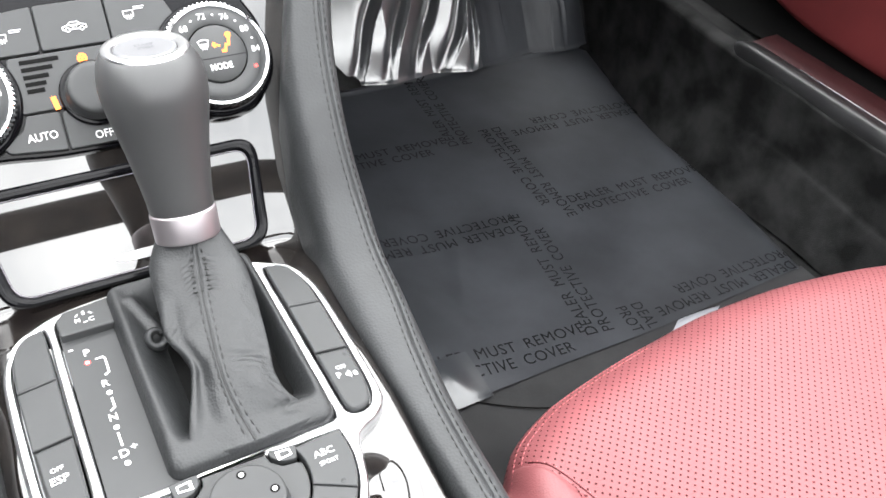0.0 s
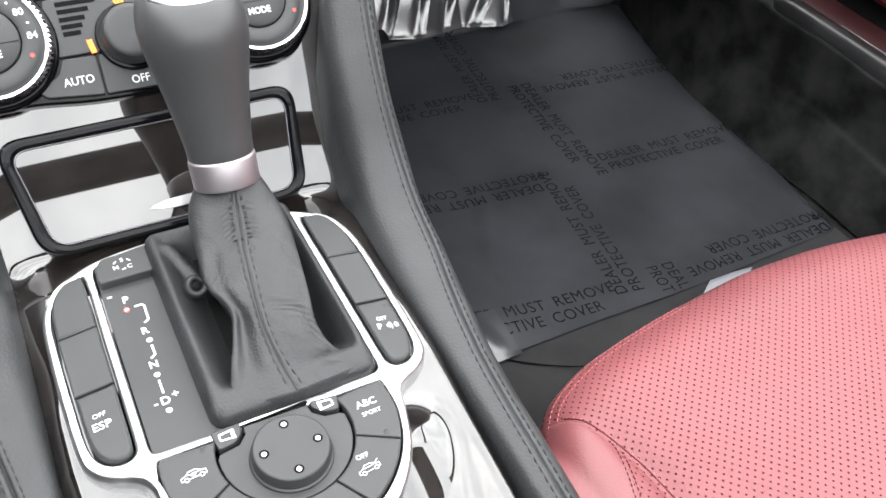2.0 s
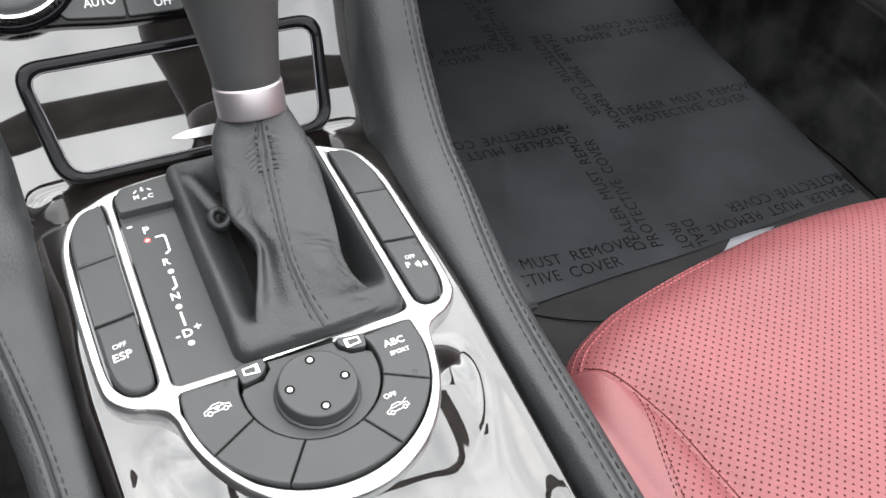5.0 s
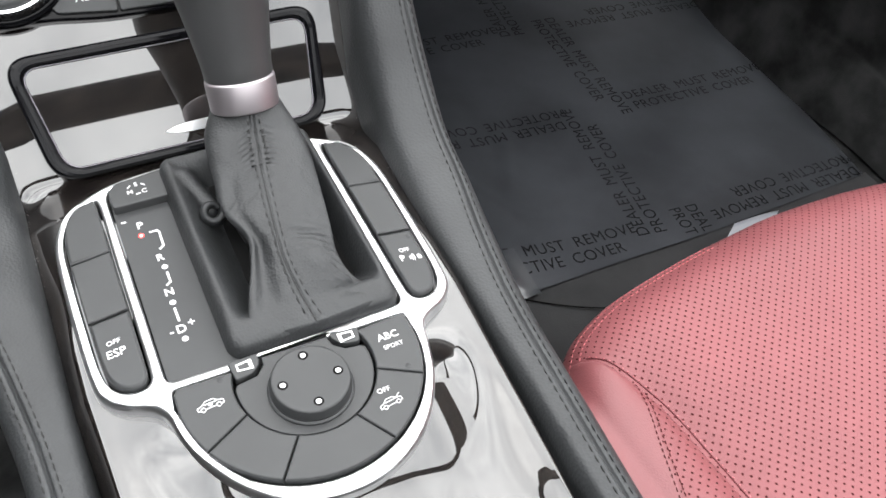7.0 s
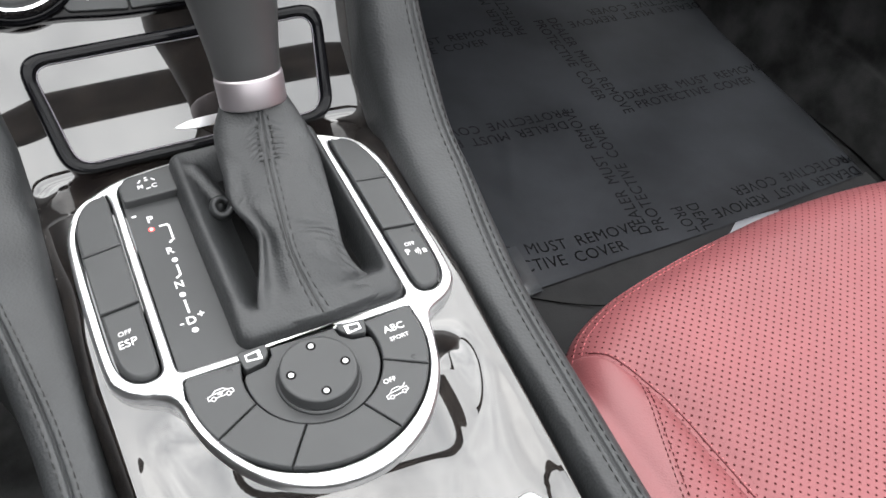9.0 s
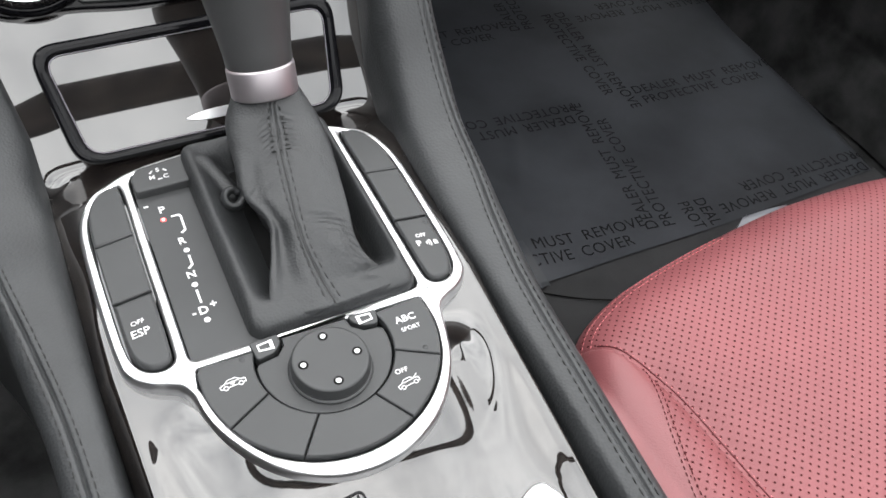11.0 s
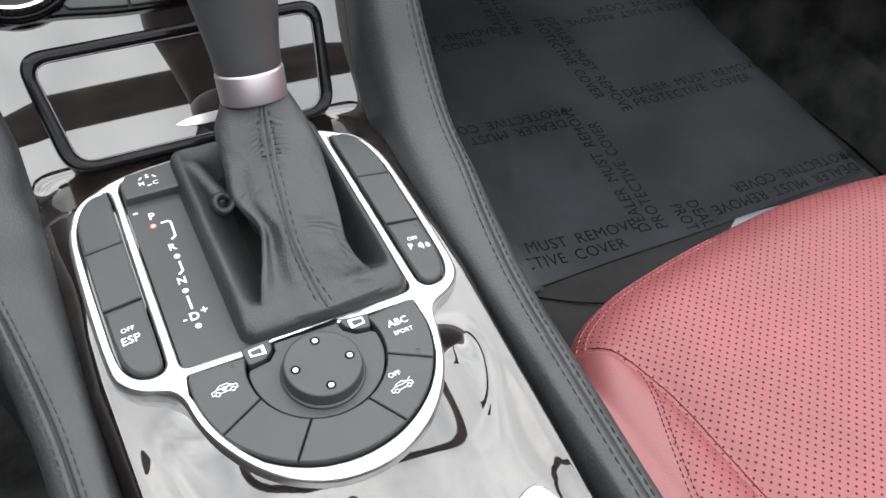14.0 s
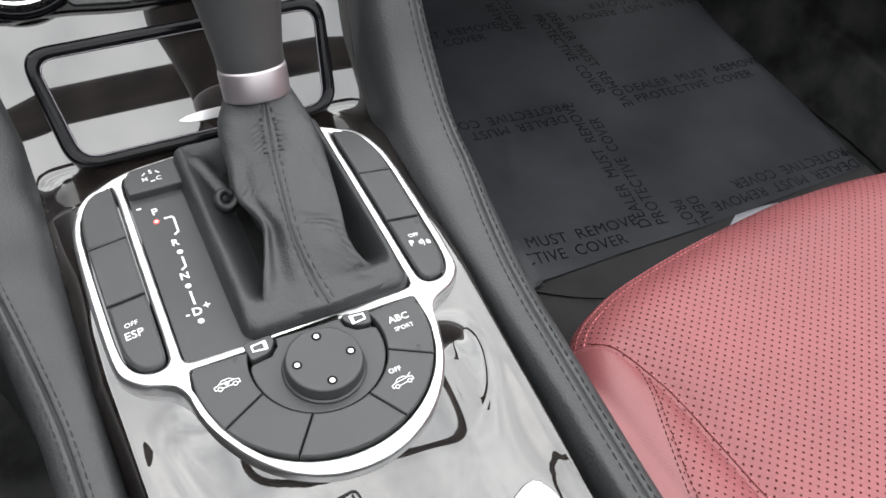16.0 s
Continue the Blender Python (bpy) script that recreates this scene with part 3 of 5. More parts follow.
KY = -2.6
knob = thing("mirror_knob", "round black mirror knob with four white dots", "knob", (-0.6 * U, KY * U, 0))
KR = 13.5 * U
part("collar", lathe([(0.0001, 0.0002), (KR * 1.09, 0.0002), (KR * 1.08, 0.0006), (KR * 1.01, 0.0010)]), PLASTIC, knob, "black ring round the knob", m=pose(-0.6 * U, KY * U, 0))
cap = part("cap", lathe([(KR * 0.99, 0.0008), (KR * 1.03, 0.0012), (KR * 1.03, 0.0024), (KR * 1.0, 0.0034), (KR, 0.0054), (KR * 0.985, 0.0062), (KR * 0.95, 0.0066), (KR * 0.9, 0.0065), (KR * 0.5, 0.0063), (0.0001, 0.0062)]), PLASTIC, knob, "black knob cap", m=pose(-0.6 * U, KY * U, 0))
for k in range(4):
    a = radians(90 * k - 4.5)
    part("dot_recess", lathe([(0.0001, 0.0001), (0.0019, 0.0001), (0.0020, -0.0002)], 20), DARK, cap, "dark ring round a dot", m=pose(-0.6 * U + 0.0105 * math.cos(a), KY * U + 0.0105 * math.sin(a), 0.0064))
    part("dot", lathe([(0.0001, 0.0004), (0.0009, 0.0003), (0.0012, 0.0), (0.0013, -0.0003)], 16), PRINT, cap, "white direction dot", m=pose(-0.6 * U + 0.0105 * math.cos(a), KY * U + 0.0105 * math.sin(a), 0.0064))

# drive mode button and gate markings
smc = plate("button", [rounded([(-42.4, 103.2), (-20.2, 103.4), (-19.8, 119.2), (-39.4, 116.8), (-42.6, 112)], 1.6)], 0.008, 0.0009, PLASTIC, panel, pose(0, 0, 0.0022), "black drive mode button")
for ch, x, y in (("S", -31.4, 113.2), ("M", -34.4, 109.4), ("C", -29.0, 108.6)):
    print_on(smc, ch, 3.2, x, y, 0, 0.0023, bold=0.00004)
for bar in ([(-33.7, 113.2), (-34.7, 112.1)], [(-29.2, 113.0), (-28.2, 111.9)], [(-32.2, 107.7), (-30.8, 107.9)]):
    strokes(smc, [bar], 0.55, pose(0, 0, 0.0023))
for ch, x, y, s in (("P", -34.6, 92.8, 5.4), ("R", -31.6, 73.8, 5.0), ("N", -32.7, 56.0, 5.0), ("D", -33.1, 38.0, 5.4), ("+", -29.1, 39.6, 5.2), ("-", -36.6, 37.9, 5.2)):
    print_on(gate, ch, s * 0.93, x - 0.3, y + 1.3, 0, -0.0021, bold=0.00010)
for x, y, mt in ((-35.3, 87.5, REDDOT), (-31.1, 68.7, PRINT), (-32.8, 51.0, PRINT), (-33.0, 33.5, PRINT)):
    part("marker_dot", lathe([(0.0001, 0.00015), (0.0012, 0.0001), (0.0013, 0.0)], 16), mt, gate, "round gate marker", m=pose((x - 0.3) * U, (y + 1.3) * U, -0.0022))
part("marker_dot", lathe([(0.0001, 0.00015), (0.0008, 0.0001), (0.00085, 0.0)], 12), PRINT, gate, m=pose(-35.6 * U, 88.8 * U, -0.00212))
strokes(gate, [[(-31.9, 88.1), (-29.2, 88.1), (-28.6, 87.0), (-28.8, 79.4), (-30.4, 78.2)], [(-31.0, 65.6), (-31.0, 60.8), (-32.6, 59.6)], [(-32.9, 47.9), (-32.9, 42.0)], [(-40.6, 96.6), (-39.3, 96.6)]], 0.8, pose(-0.3 * U, 1.3 * U, -0.0021))

# silver release lever at the rear of the trim
catch = thing("release_lever", "satin silver release lever on the wood trim", "lever", (0.047, -0.10, -0.02))
tip = rounded([(38.0, -128), (54.5, -128), (51.0, -74.5), (47.5, -67.5), (43.0, -67.6), (36.0, -71.0), (31.0, -76)], 3.5, 5)
plate("lever_plate", [tip], 0.006, 0.0018, SILVER, catch, pose(0, 0, -0.0085, -4, 0, 0), "satin silver lever plate")

mark = rounded([(-5.4, -2.6), (5.4, -2.6), (5.4, 2.6), (-5.4, 2.6)], 2.0, 4)
mark = [mark + mark[:1], arc(0, 0, 1.7, 0, 360, 14), [(-3.6, -1.4), (-3.6, 1.4)], [(3.6, -1.4), (3.6, 1.4)]]
strokes(console, mark, 0.7, pose(-0.0137, -0.0550, trim_lip_z(-0.0137, -0.0550) + 0.0007, 6, 0, 6), PRINT_DARK, "printed_symbol")


# ---- gear lever ----
lever = thing("gear_lever", "black leather gear lever standing in park", "gear lever", (0.0165, 0.118, 0.0))
AX0, AX1 = Vector((0.0178, 0.1250, 0.0325)), Vector((0.0180, 0.1600, 0.1132))
LDIR = (AX1 - AX0).normalized()
LEVER = Matrix.Translation(AX0) @ Matrix.Rotation(-math.asin(LDIR.y), 4, "X")
LH = (AX1 - AX0).length
FACE_TILT = 15.0


def slant(bm, lo=0.052, hi=0.085):
    """The top of the grip faces back towards the driver."""
    for v in bm.verts:
        k = softstep(lo, hi, v.co.z)
        v.co.z += math.tan(radians(FACE_TILT)) * v.co.y * k
    return bm


GRIP = [(0.0142, 0.0128), (0.0147, 0.0136), (0.0150, 0.0190), (0.0158, 0.0250), (0.0170, 0.0330), (0.0184, 0.0420), (0.0200, 0.0500), (0.0217, 0.0580), (0.0229, 0.0650), (0.0233, 0.0705), (0.0229, 0.0760), (0.0217, 0.0805), (0.0200, 0.0840), (0.0183, 0.0858), (0.0176, 0.0861)]
grip = part("grip", slant(lathe(GRIP, 72)), KNOB, lever, "smooth black leather grip", m=LEVER)
part("collar", lathe([(0.0137, -0.0010), (0.0147, -0.0006), (0.0150, 0.0002), (0.0152, 0.0118), (0.0150, 0.0127), (0.0139, 0.0130)], 72), COLLAR, lever, "brushed metal collar", m=LEVER)
part("ring", slant(lathe([(0.0185, 0.0852), (0.0184, 0.0864), (0.0176, 0.0873), (0.0150, 0.0872), (0.0139, 0.0862), (0.0137, 0.0850)], 72)), SILVER, lever, "satin silver ring", m=LEVER)
start = part("start_button", slant(lathe([(0.0134, 0.0845), (0.0134, 0.0860), (0.0128, 0.0867), (0.0110, 0.0866), (0.0001, 0.0862)], 56)), mat("grey_start_button", (0.20, 0.20, 0.21), 0.42, metal=0.4), lever, "grey start stop button", m=LEVER)
GREY_PRINT = mat("grey_print", (0.12, 0.12, 0.13), 0.5)
TOPM = LEVER @ pose(0, 0, 0.0869, FACE_TILT, 0, 0)
lettering("START", 0.0029, GREY_PRINT, start, TOPM, 0, 0.0016, 0, 0.0001)
lettering("STOP", 0.0029, GREY_PRINT, start, TOPM, 0, -0.0026, 0, 0.0001)

# gaiter: a leather tent from the collar to the front rim, over a padded skirt with deep hollows at both sides
BX0, BX1, BY0, BY1 = -21.6 * U, 43.2 * U, 18.4 * U, 121.5 * U
LEAN = math.asin(LDIR.y)


def skirt_z(x, y):
    """Height of the padded skirt over the panel, in millimetres."""
    x0, x1, y0, y1 = BX0 * 1000, BX1 * 1000, BY0 * 1000, BY1 * 1000 + 0.5
    r = 7.0
    qx, qy = abs(x - (x0 + x1) / 2) - (x1 - x0) / 2 + r, abs(y - (y0 + y1) / 2) - (y1 - y0) / 2 + r
    d = r - math.hypot(max(qx, 0), max(qy, 0)) - min(max(qx, qy), 0)
    top = 8.4 - 3.2 * softstep(40, 22, y)
    rise = interp(d, (-0.6, 0.0, 0.5, 1.4, 2.8, 4.6), (-5.0, -1.5, 0.40 * top, 0.66 * top, 0.88 * top, top))
    left = interp(x - x0, (0, 4.0, 6.2, 9, 12.5, 16.5, 22, 28), (top + 3, top + 0.8, 7.4, 5.0, 0.8, -4.0, -7.5, -10))
    right = interp(x1 - x, (0, 3.2, 5.2, 7.2, 9.6, 14), (top + 3, top + 0.6, 7.0, 2.5, -7, -13))
    front = interp(y - y0, (0, 4, 9, 13, 20, 28), (8, 6.6, 7.2, 6.4, -1, -9))
    back = interp(y1 - y, (0, 4, 9, 16), (9, 8.2, 5, -8))
    h = max(left, right, front, back)
    # a fold that runs from the rear corner down to the curl
    ax, ay, bx, by = -14.5, 121.0, -6.5, 102.0
    t = min(1, max(0, ((x - ax) * (bx - ax) + (y - ay) * (by - ay)) / ((bx - ax) ** 2 + (by - ay) ** 2)))
    off = math.hypot(x - ax - t * (bx - ax), y - ay - t * (by - ay))
    h = max(h, (8.4 - 5.4 * t) - 0.22 * off ** 2) if off < 6 else h
    return min(rise, h) + 0.35 * noise.noise(Vector((x * 0.11, y * 0.07, 4.4))) * min(1, max(0, d / 4))


SK = 0.6
sk_z = np.array([[skirt_z(-25.5 + SK * j, 17.0 + SK * i) for j in range(126)] for i in range(198)])


def blur(z, sigma):
    k = np.exp(-0.5 * (np.arange(-8, 9) / sigma) ** 2)
    k /= k.sum()
    p = np.pad(z, 8, mode="edge")
    p = sum(k[i] * p[:, i:i + z.shape[1]] for i in range(17))
    return sum(k[i] * p[i:i + z.shape[0], :] for i in range(17))


sk_d = np.minimum.reduce([np.broadcast_to((-25.5 + SK * np.arange(126) - BX0 * 1000)[None, :], sk_z.shape), np.broadcast_to((BX1 * 1000 + 25.5 - SK * np.arange(126))[None, :], sk_z.shape), np.broadcast_to((17.0 + SK * np.arange(198) - BY0 * 1000)[:, None], sk_z.shape)])
sk_k = np.clip((sk_d - 2.5) / 4.0, 0, 1)
sk_z = blur(sk_z, 0.7) * (1 - sk_k) + blur(sk_z, 2.4) * sk_k
part("gaiter_skirt", grid([[(0.001 * (-25.5 + SK * j), 0.001 * (17.0 + SK * i), 0.001 * sk_z[i, j]) for j in range(126)] for i in range(198)]), BOOT, lever, "padded black leather skirt of the gaiter")

# lines along the tent, from the collar to the front, in millimetres: left crest, seam, right crest
CREST_L = ((3.0, 127.5, 31.5), (-2.4, 119.8, 25.0), (-4.6, 106.3, 21.5), (-6.0, 92.5, 20.0), (-7.2, 78.4, 18.5), (-2.4, 64.6, 15.0), (-4.6, 53.9, 12.0), (-9.4, 41.7, 9.0), (-12.8, 32.0, 5.6), (-13.5, 25.0, 3.0))
SEAM_C = ((18.0, 113.8, 36.5), (16.4, 106.0, 29.0), (13.8, 94.2, 26.8), (12.2, 85.5, 25.5), (10.2, 72.0, 22.0), (8.4, 59.0, 18.5), (7.6, 47.8, 14.6), (8.6, 36.0, 10.2), (10.0, 27.6, 7.2), (11.0, 21.6, 5.4))
CREST_R = ((33.0, 124.5, 33.0), (37.2, 110.3, 24.5), (37.0, 97.4, 21.6), (35.8, 87.4, 20.4), (33.4, 72.1, 18.0), (31.2, 58.4, 15.4), (29.0, 46.5, 12.4), (31.2, 36.0, 9.0), (37.0, 29.6, 6.2), (39.6, 24.0, 4.2))


def along(line, v):
    """A point of a line at v, from 0 at the collar to 9 at the front."""
    v = min(v, len(line) - 1.0)
    return Vector([catmull(v, range(len(line)), [p[k] for p in line]) for k in range(3)])


def tent(u, v):
    """The tent's surface in millimetres: u from -1 at the left crest over 0 at the seam to 1 at the right crest, a little beyond where it tucks under."""
    l, c, r = along(CREST_L, v), along(SEAM_C, v), along(CREST_R, v)
    side = l if u < 0 else r
    w = min(1.0, abs(u))
    out = Vector((0, -0.62, 0.78))
    p = c.lerp(side, w)
    neck = softstep(4.2, 1.2, v)
    belly = math.sin(math.pi * w)
    p += out * (neck * 4.6 * math.sqrt(max(0.0, 1 - w ** 2.2)) * w ** 0.8 * 1.25)
    if u < 0:
        # the fold's crest stands proud; a hollow lies between it and the seam
        p += out * ((1 - neck) * (0.7 * belly + 1.5 * math.exp(-((w - 0.92) / 0.14) ** 2) - 2.6 * math.exp(-((w - 0.60) / 0.22) ** 2) * softstep(4.6, 5.6, v) * softstep(8.2, 7.0, v)))
        p += out * (1.4 * math.exp(-((w - 0.45) / 0.2) ** 2 - ((v - 4.3) / 0.5) ** 2) - 1.2 * math.exp(-((w - 0.70) / 0.16) ** 2 - ((v - 3.3) / 0.6) ** 2))
    else:
        p += out * ((1 - neck) * 1.5 * belly)
        # the lower right bulges, under a slack crease
        p += out * (2.6 * math.exp(-((w - 0.62) / 0.30) ** 2 - ((v - 6.1) / 0.8) ** 2) - 1.1 * math.exp(-((w - 0.55) / 0.4) ** 2 - ((v - 4.95 - 0.25 * w) / 0.16) ** 2))
        p += out * (-2.2 * math.exp(-((w - 0.85) / 0.5) ** 2 - ((v - 7.75) / 0.45) ** 2))
    x, y = p.x, p.y
    s = u * 24
    free = softstep(0.2, 1.2, v)
    p += out * free * (0.55 * noise.noise(Vector((x * 0.10, y * 0.06, 3.1))) + 0.30 * noise.noise(Vector((x * 0.27, y * 0.2, 8.7))))
    pucker = math.exp(-((abs(s) - 5.6) / 3.0) ** 2) * softstep(0.4, 0.9, v) * softstep(2.7, 2.0, v)
    p += out * 0.40 * math.sin(y * 2.2 + 0.7 * abs(s)) * pucker
    p += out * 0.30 * math.sin(y * 1.7 + x * 0.7 + 2 * noise.noise(Vector((x * 0.2, y * 0.2, 5)))) * math.exp(-((w - 0.6) / 0.3) ** 2 - ((v - 5.2) / 0.5) ** 2) * (u > 0)
    p += out * 0.26 * math.sin((x + y) * 1.5 + 3 * noise.noise(Vector((x * 0.3, y * 0.3, 2)))) * math.exp(-((w - 0.85) / 0.25) ** 2 - ((v - 6.8) / 0.8) ** 2) * (u > 0)
    p += out * 0.26 * math.sin((x - y) * 1.6 + 2 * noise.noise(Vector((x * 0.3, y * 0.3, 9)))) * math.exp(-((w - 0.75) / 0.2) ** 2 - ((v - 3.9) / 0.4) ** 2) * (u < 0)
    # the seam is a shallow channel between two welts
    p += out * softstep(9.0, 8.7, v) * (-0.55 * math.exp(-(s / 0.5) ** 2) + 0.30 * math.exp(-((abs(s) - 1.4) / 0.8) ** 2) - 0.24 * math.exp(-((abs(s) - 2.6) / 0.45) ** 2))
    over = abs(u) - 1
    if over > 0:
        # beyond the crest the leather rolls round and tucks under
        k = softstep(8.8, 7.2, v)
        a = 1 if u < 0 else -1
        roll, deep = min(1, over / 0.25), max(0, over - 0.25) / 0.75
        p += k * Vector((a * (-0.9 * math.sin(math.pi * roll) + 1.4 * roll + 4.5 * deep), 1.5 * neck * roll + 5 * neck * deep, -3.2 * roll - 15 * deep))
        p += (1 - k) * Vector((-a * (1.5 * roll + 2 * deep), -0.4 * roll, -1.6 * roll - 4 * deep))
    if v > 9:
        p += Vector((0, -1.8 * (v - 9), -1.2 * (v - 9) - 2.6 * (v - 9) ** 2))
    return p * 0.001


us = [-2 + 0.1 * i for i in range(8)] + [-1.25 + 0.025 * i for i in range(101)] + [1.3 + 0.1 * i for i in range(8)]
rows = [[tent(u, 9.9 * i / 220) for u in us] for i in range(221)]
tent_ob = part("gaiter", grid(rows), BOOT, lever, "creased black leather gaiter")


def on_leather(s, v, lift=0.0002):
    """A point s millimetres beside the seam, just over the leather."""
    u = s / 24
    p = tent(u, v)
    n = (tent(u + 0.02, v) - p).cross(tent(u, v - 0.05) - p).normalized()
    return p + n * lift


for off in (-2.6, 2.6):
    part("stitching", stitches([on_leather(off, 2.35 + 6.6 * i / 160) for i in range(161)], 0.0031, 0.0014, 0.00030, 0.3), THREAD, tent_ob, "black stitching")
    part("stitching", stitches([on_leather(off * 1.3, 0.35 + 1.75 * i / 60) for i in range(61)], 0.0022, 0.0018, 0.00045, 0.3), THREAD, tent_ob, "coarse black stitching at the neck")
    for k in range(6):
        part("stitch_bar", tube([on_leather(off * (1.0 + 0.75 * q), 0.75 + 0.25 * k + 0.03 * q, 0.0002) for q in (0, 0.5, 1)], 0.00028, 5), THREAD, tent_ob, "short thread across the gathered seam")
part("seam", tube([on_leather(0, 0.1 + 8.9 * i / 180, 0.0001) for i in range(181)], 0.00035, 5), THREAD, tent_ob, "sewn seam")
part("stitching", stitches([on_leather(t, 2.25 - 0.01 * t, 0.0003) for t in (-5.0, -2.5, 0, 2.5, 5.0)], 0.0026, 0.0006, 0.0004), THREAD, tent_ob, "cross stitch")
# the leather curls into a small roll in the hollow on the driver's side
curl = []
for i in range(60):
    t = i / 59
    if t < 0.35:
        k = t / 0.35
        c = Vector((-2.6 - 1.6 * k, 104.5 - 11.0 * k, 11.5 - 4.0 * k))
        a = 0.0
    else:
        k = (t - 0.35) / 0.65
        a = -2 * math.pi * 0.92 * k
        rr = 4.4 - 1.2 * k
        c = Vector((-9.0 + rr * math.cos(a), 91.0 + 0.2 + 0.85 * rr * math.sin(a) + 2.3 * (1 - k) * 0.5, 6.6 + 0.7 * rr * math.sin(a) + 0.9 * (1 - k)))
    curl.append(c)
rows = []
for i, c in enumerate(curl):
    d = (curl[min(i + 1, 59)] - curl[max(i - 1, 0)]).normalized()
    q = Vector((0, -0.62, 0.78))
    n = d.cross(q).normalized()
    w = 1.55 + 0.5 * math.sin(math.pi * i / 59)
    rows.append([(c + n * (w * math.cos(b)) + q * (2.3 * w * math.sin(b) - 2.0)) * 0.001 for b in [6.283185 * k / 12 for k in range(12)]])
part("fold", grid(rows, True), BOOT, tent_ob, "rolled leather fold")

# ---- storage lid on the stack ----
lid = thing("storage_lid", "closed glossy wood lid in a black surround", "storage compartment", (0, 0.1726, 0.0101))


def wedge(top, bottom, y1, y0, r):
    return rounded([(-bottom, y0), (bottom, y0), (top, y1), (-top, y1)], r, 8)


S1 = 0.001
plate("surround", [wedge(73.8, 66.0, 29.0, -29.6, 13), wedge(67.6, 59.8, 23.2, -25.2, 9)], 0.008, 0.0029, GLOSS, lid, STACK @ pose(0, 0, 0.0062), "gloss black rubber surround", scale=S1)
door_me = plate("lid", [wedge(67.8, 60.0, 23.4, -25.4, 9)], 0.004, 0.0010, WOOD, lid, STACK @ pose(0, 0, 0.0038), "glossy dark wood lid", scale=S1)
plate("edge", [wedge(67.5, 59.7, 23.1, -25.1, 9), wedge(67.1, 59.3, 22.7, -24.7, 8.8)], 0.0012, 0.0002, EDGE, lid, STACK @ pose(0, 0, 0.0044), "thin bright edge", scale=S1)
# a silver lens draws the glint on the finger notch
lens = [(x + 4.5, -17.6 + 2.5 * (1 - abs(x / 18.0) ** 3) * s) for s, rng in ((1, range(-18, 19, 2)), (-1, range(16, -17, -2))) for x in rng]
plate("grip_glint", [lens], 0.0010, 0.0003, SILVER, lid, STACK @ pose(0, 0, 0.0044), "silver lens for the finger grip's glint", scale=S1)

# ---- climate controls ----
STACKC = STACK @ pose(0, -0.0022, -0.0005)
climate = thing("climate_panel", "black climate control panel with two dials", "climate control", (0, 0.22, 0.058))
body_loop = rounded([(-92, 60), (-80, 44), (-50, 44.5), (-25, 41), (0, 40), (25, 41), (50, 44.5), (80, 44), (92, 60), (95, 90), (80, 122), (40, 128), (0, 130), (-40, 128), (-80, 122), (-95, 90)], 9, 6)
plate("body", [body_loop], 0.008, 0.0018, GLOSS, climate, STACKC @ pose(0, 0, 0.0052), "gloss black control housing", scale=S1)


def climate_button(pts, r=1.5, parent=None):
    return plate("button", [rounded(pts, r, 3)], 0.005, 0.0007, PLASTIC, climate, STACKC @ pose(0, 0, 0.0075), "dark grey push button", scale=S1)


G = 0.4
b_auto = climate_button([(-47, 50), (-44, 46), (-17.6 - G, 42.8), (-17.0 - G, 62.2), (-33, 62.8), (-36, 56)])
b_off = climate_button([(-17.6 + G, 42.8), (8.6 - G, 42.3), (8.6 - G, 62.0), (-17.0 + G, 62.2)])
climate_button([(8.6 + G, 42.3), (40, 44.5), (46, 48), (36, 58), (33, 62.8), (8.6 + G, 62.0)])
b_mid = climate_button([(-34, 63.6), (34, 63.6), (37, 76), (34, 91.5), (-34, 91.5), (-37, 76)])
b1 = climate_button([(-50, 103), (-46, 92.6), (-17.6 - G, 92.6), (-16.6 - G, 115.5), (-44, 113)])
b2 = climate_button([(-17.6 + G, 92.6), (16.2 - G, 92.6), (17.0 - G, 115.5), (-16.6 + G, 115.5)])
b3 = climate_button([(16.2 + G, 92.6), (44, 92.6), (50, 101), (46, 112), (17.0 + G, 115.5)])
top_m = STACKC @ pose(0, 0, 0.0077)
lettering("AUTO", 0.0056, PRINT, b_auto, top_m, -0.0281, 0.0513, 0, bold=0.00004, squeeze=0.9)
lettering("OFF", 0.0056, PRINT, b_off, top_m, -0.0003, 0.0471, 0, bold=0.00004, squeeze=0.9)


def stack_strokes(parent, lines, width, x, y, s=1.0, material=None, z=0.0078, turn=0):
    return strokes(parent, lines, width, STACKC @ pose(x * S1, y * S1, z, 0, 0, turn) @ Matrix.Diagonal((s, s, 1, 1)), material)


stack_strokes(b2, car + [[(-1.4, 0.4), (-0.4, -0.4)], [(0.2, 0.6), (1.2, -0.2)]], 0.42, 0.5, 102.5, 0.90)
window = [[(-3.4, 2.6), (3.4, 2.6), (3.0, -1.8), (-3.0, -1.8), (-3.4, 2.6)], [(-1.6, -0.4), (-1.6, -3.4)], [(0, -0.4), (0, -3.6)], [(1.6, -0.4), (1.6, -3.4)]]
stack_strokes(b3, window, 0.5, 27.5, 104.5, 0.66)
stack_strokes(b1, window, 0.5, -33.5, 101.5, 0.66)
for at in ((33.4, 107.4), (-26.6, 104.4)):
    stack_strokes(b3 if at[0] > 0 else b1, [[(-3.0, 0.6), (3.2, 0.6)], [(-3.0, -0.6), (2.2, -0.6)]], 0.4, *at, s=0.8)
for k, (w, y) in enumerate(((16.6, 88.4), (12.8, 84.7), (10.2, 80.9), (8.2, 77.4), (6.6, 74.0))):
    stack_strokes(b_mid, [[(-28.3, 0), (-28.3 + w, 0)]], 2.1, 0, y, 1 / 1.105, DARK)
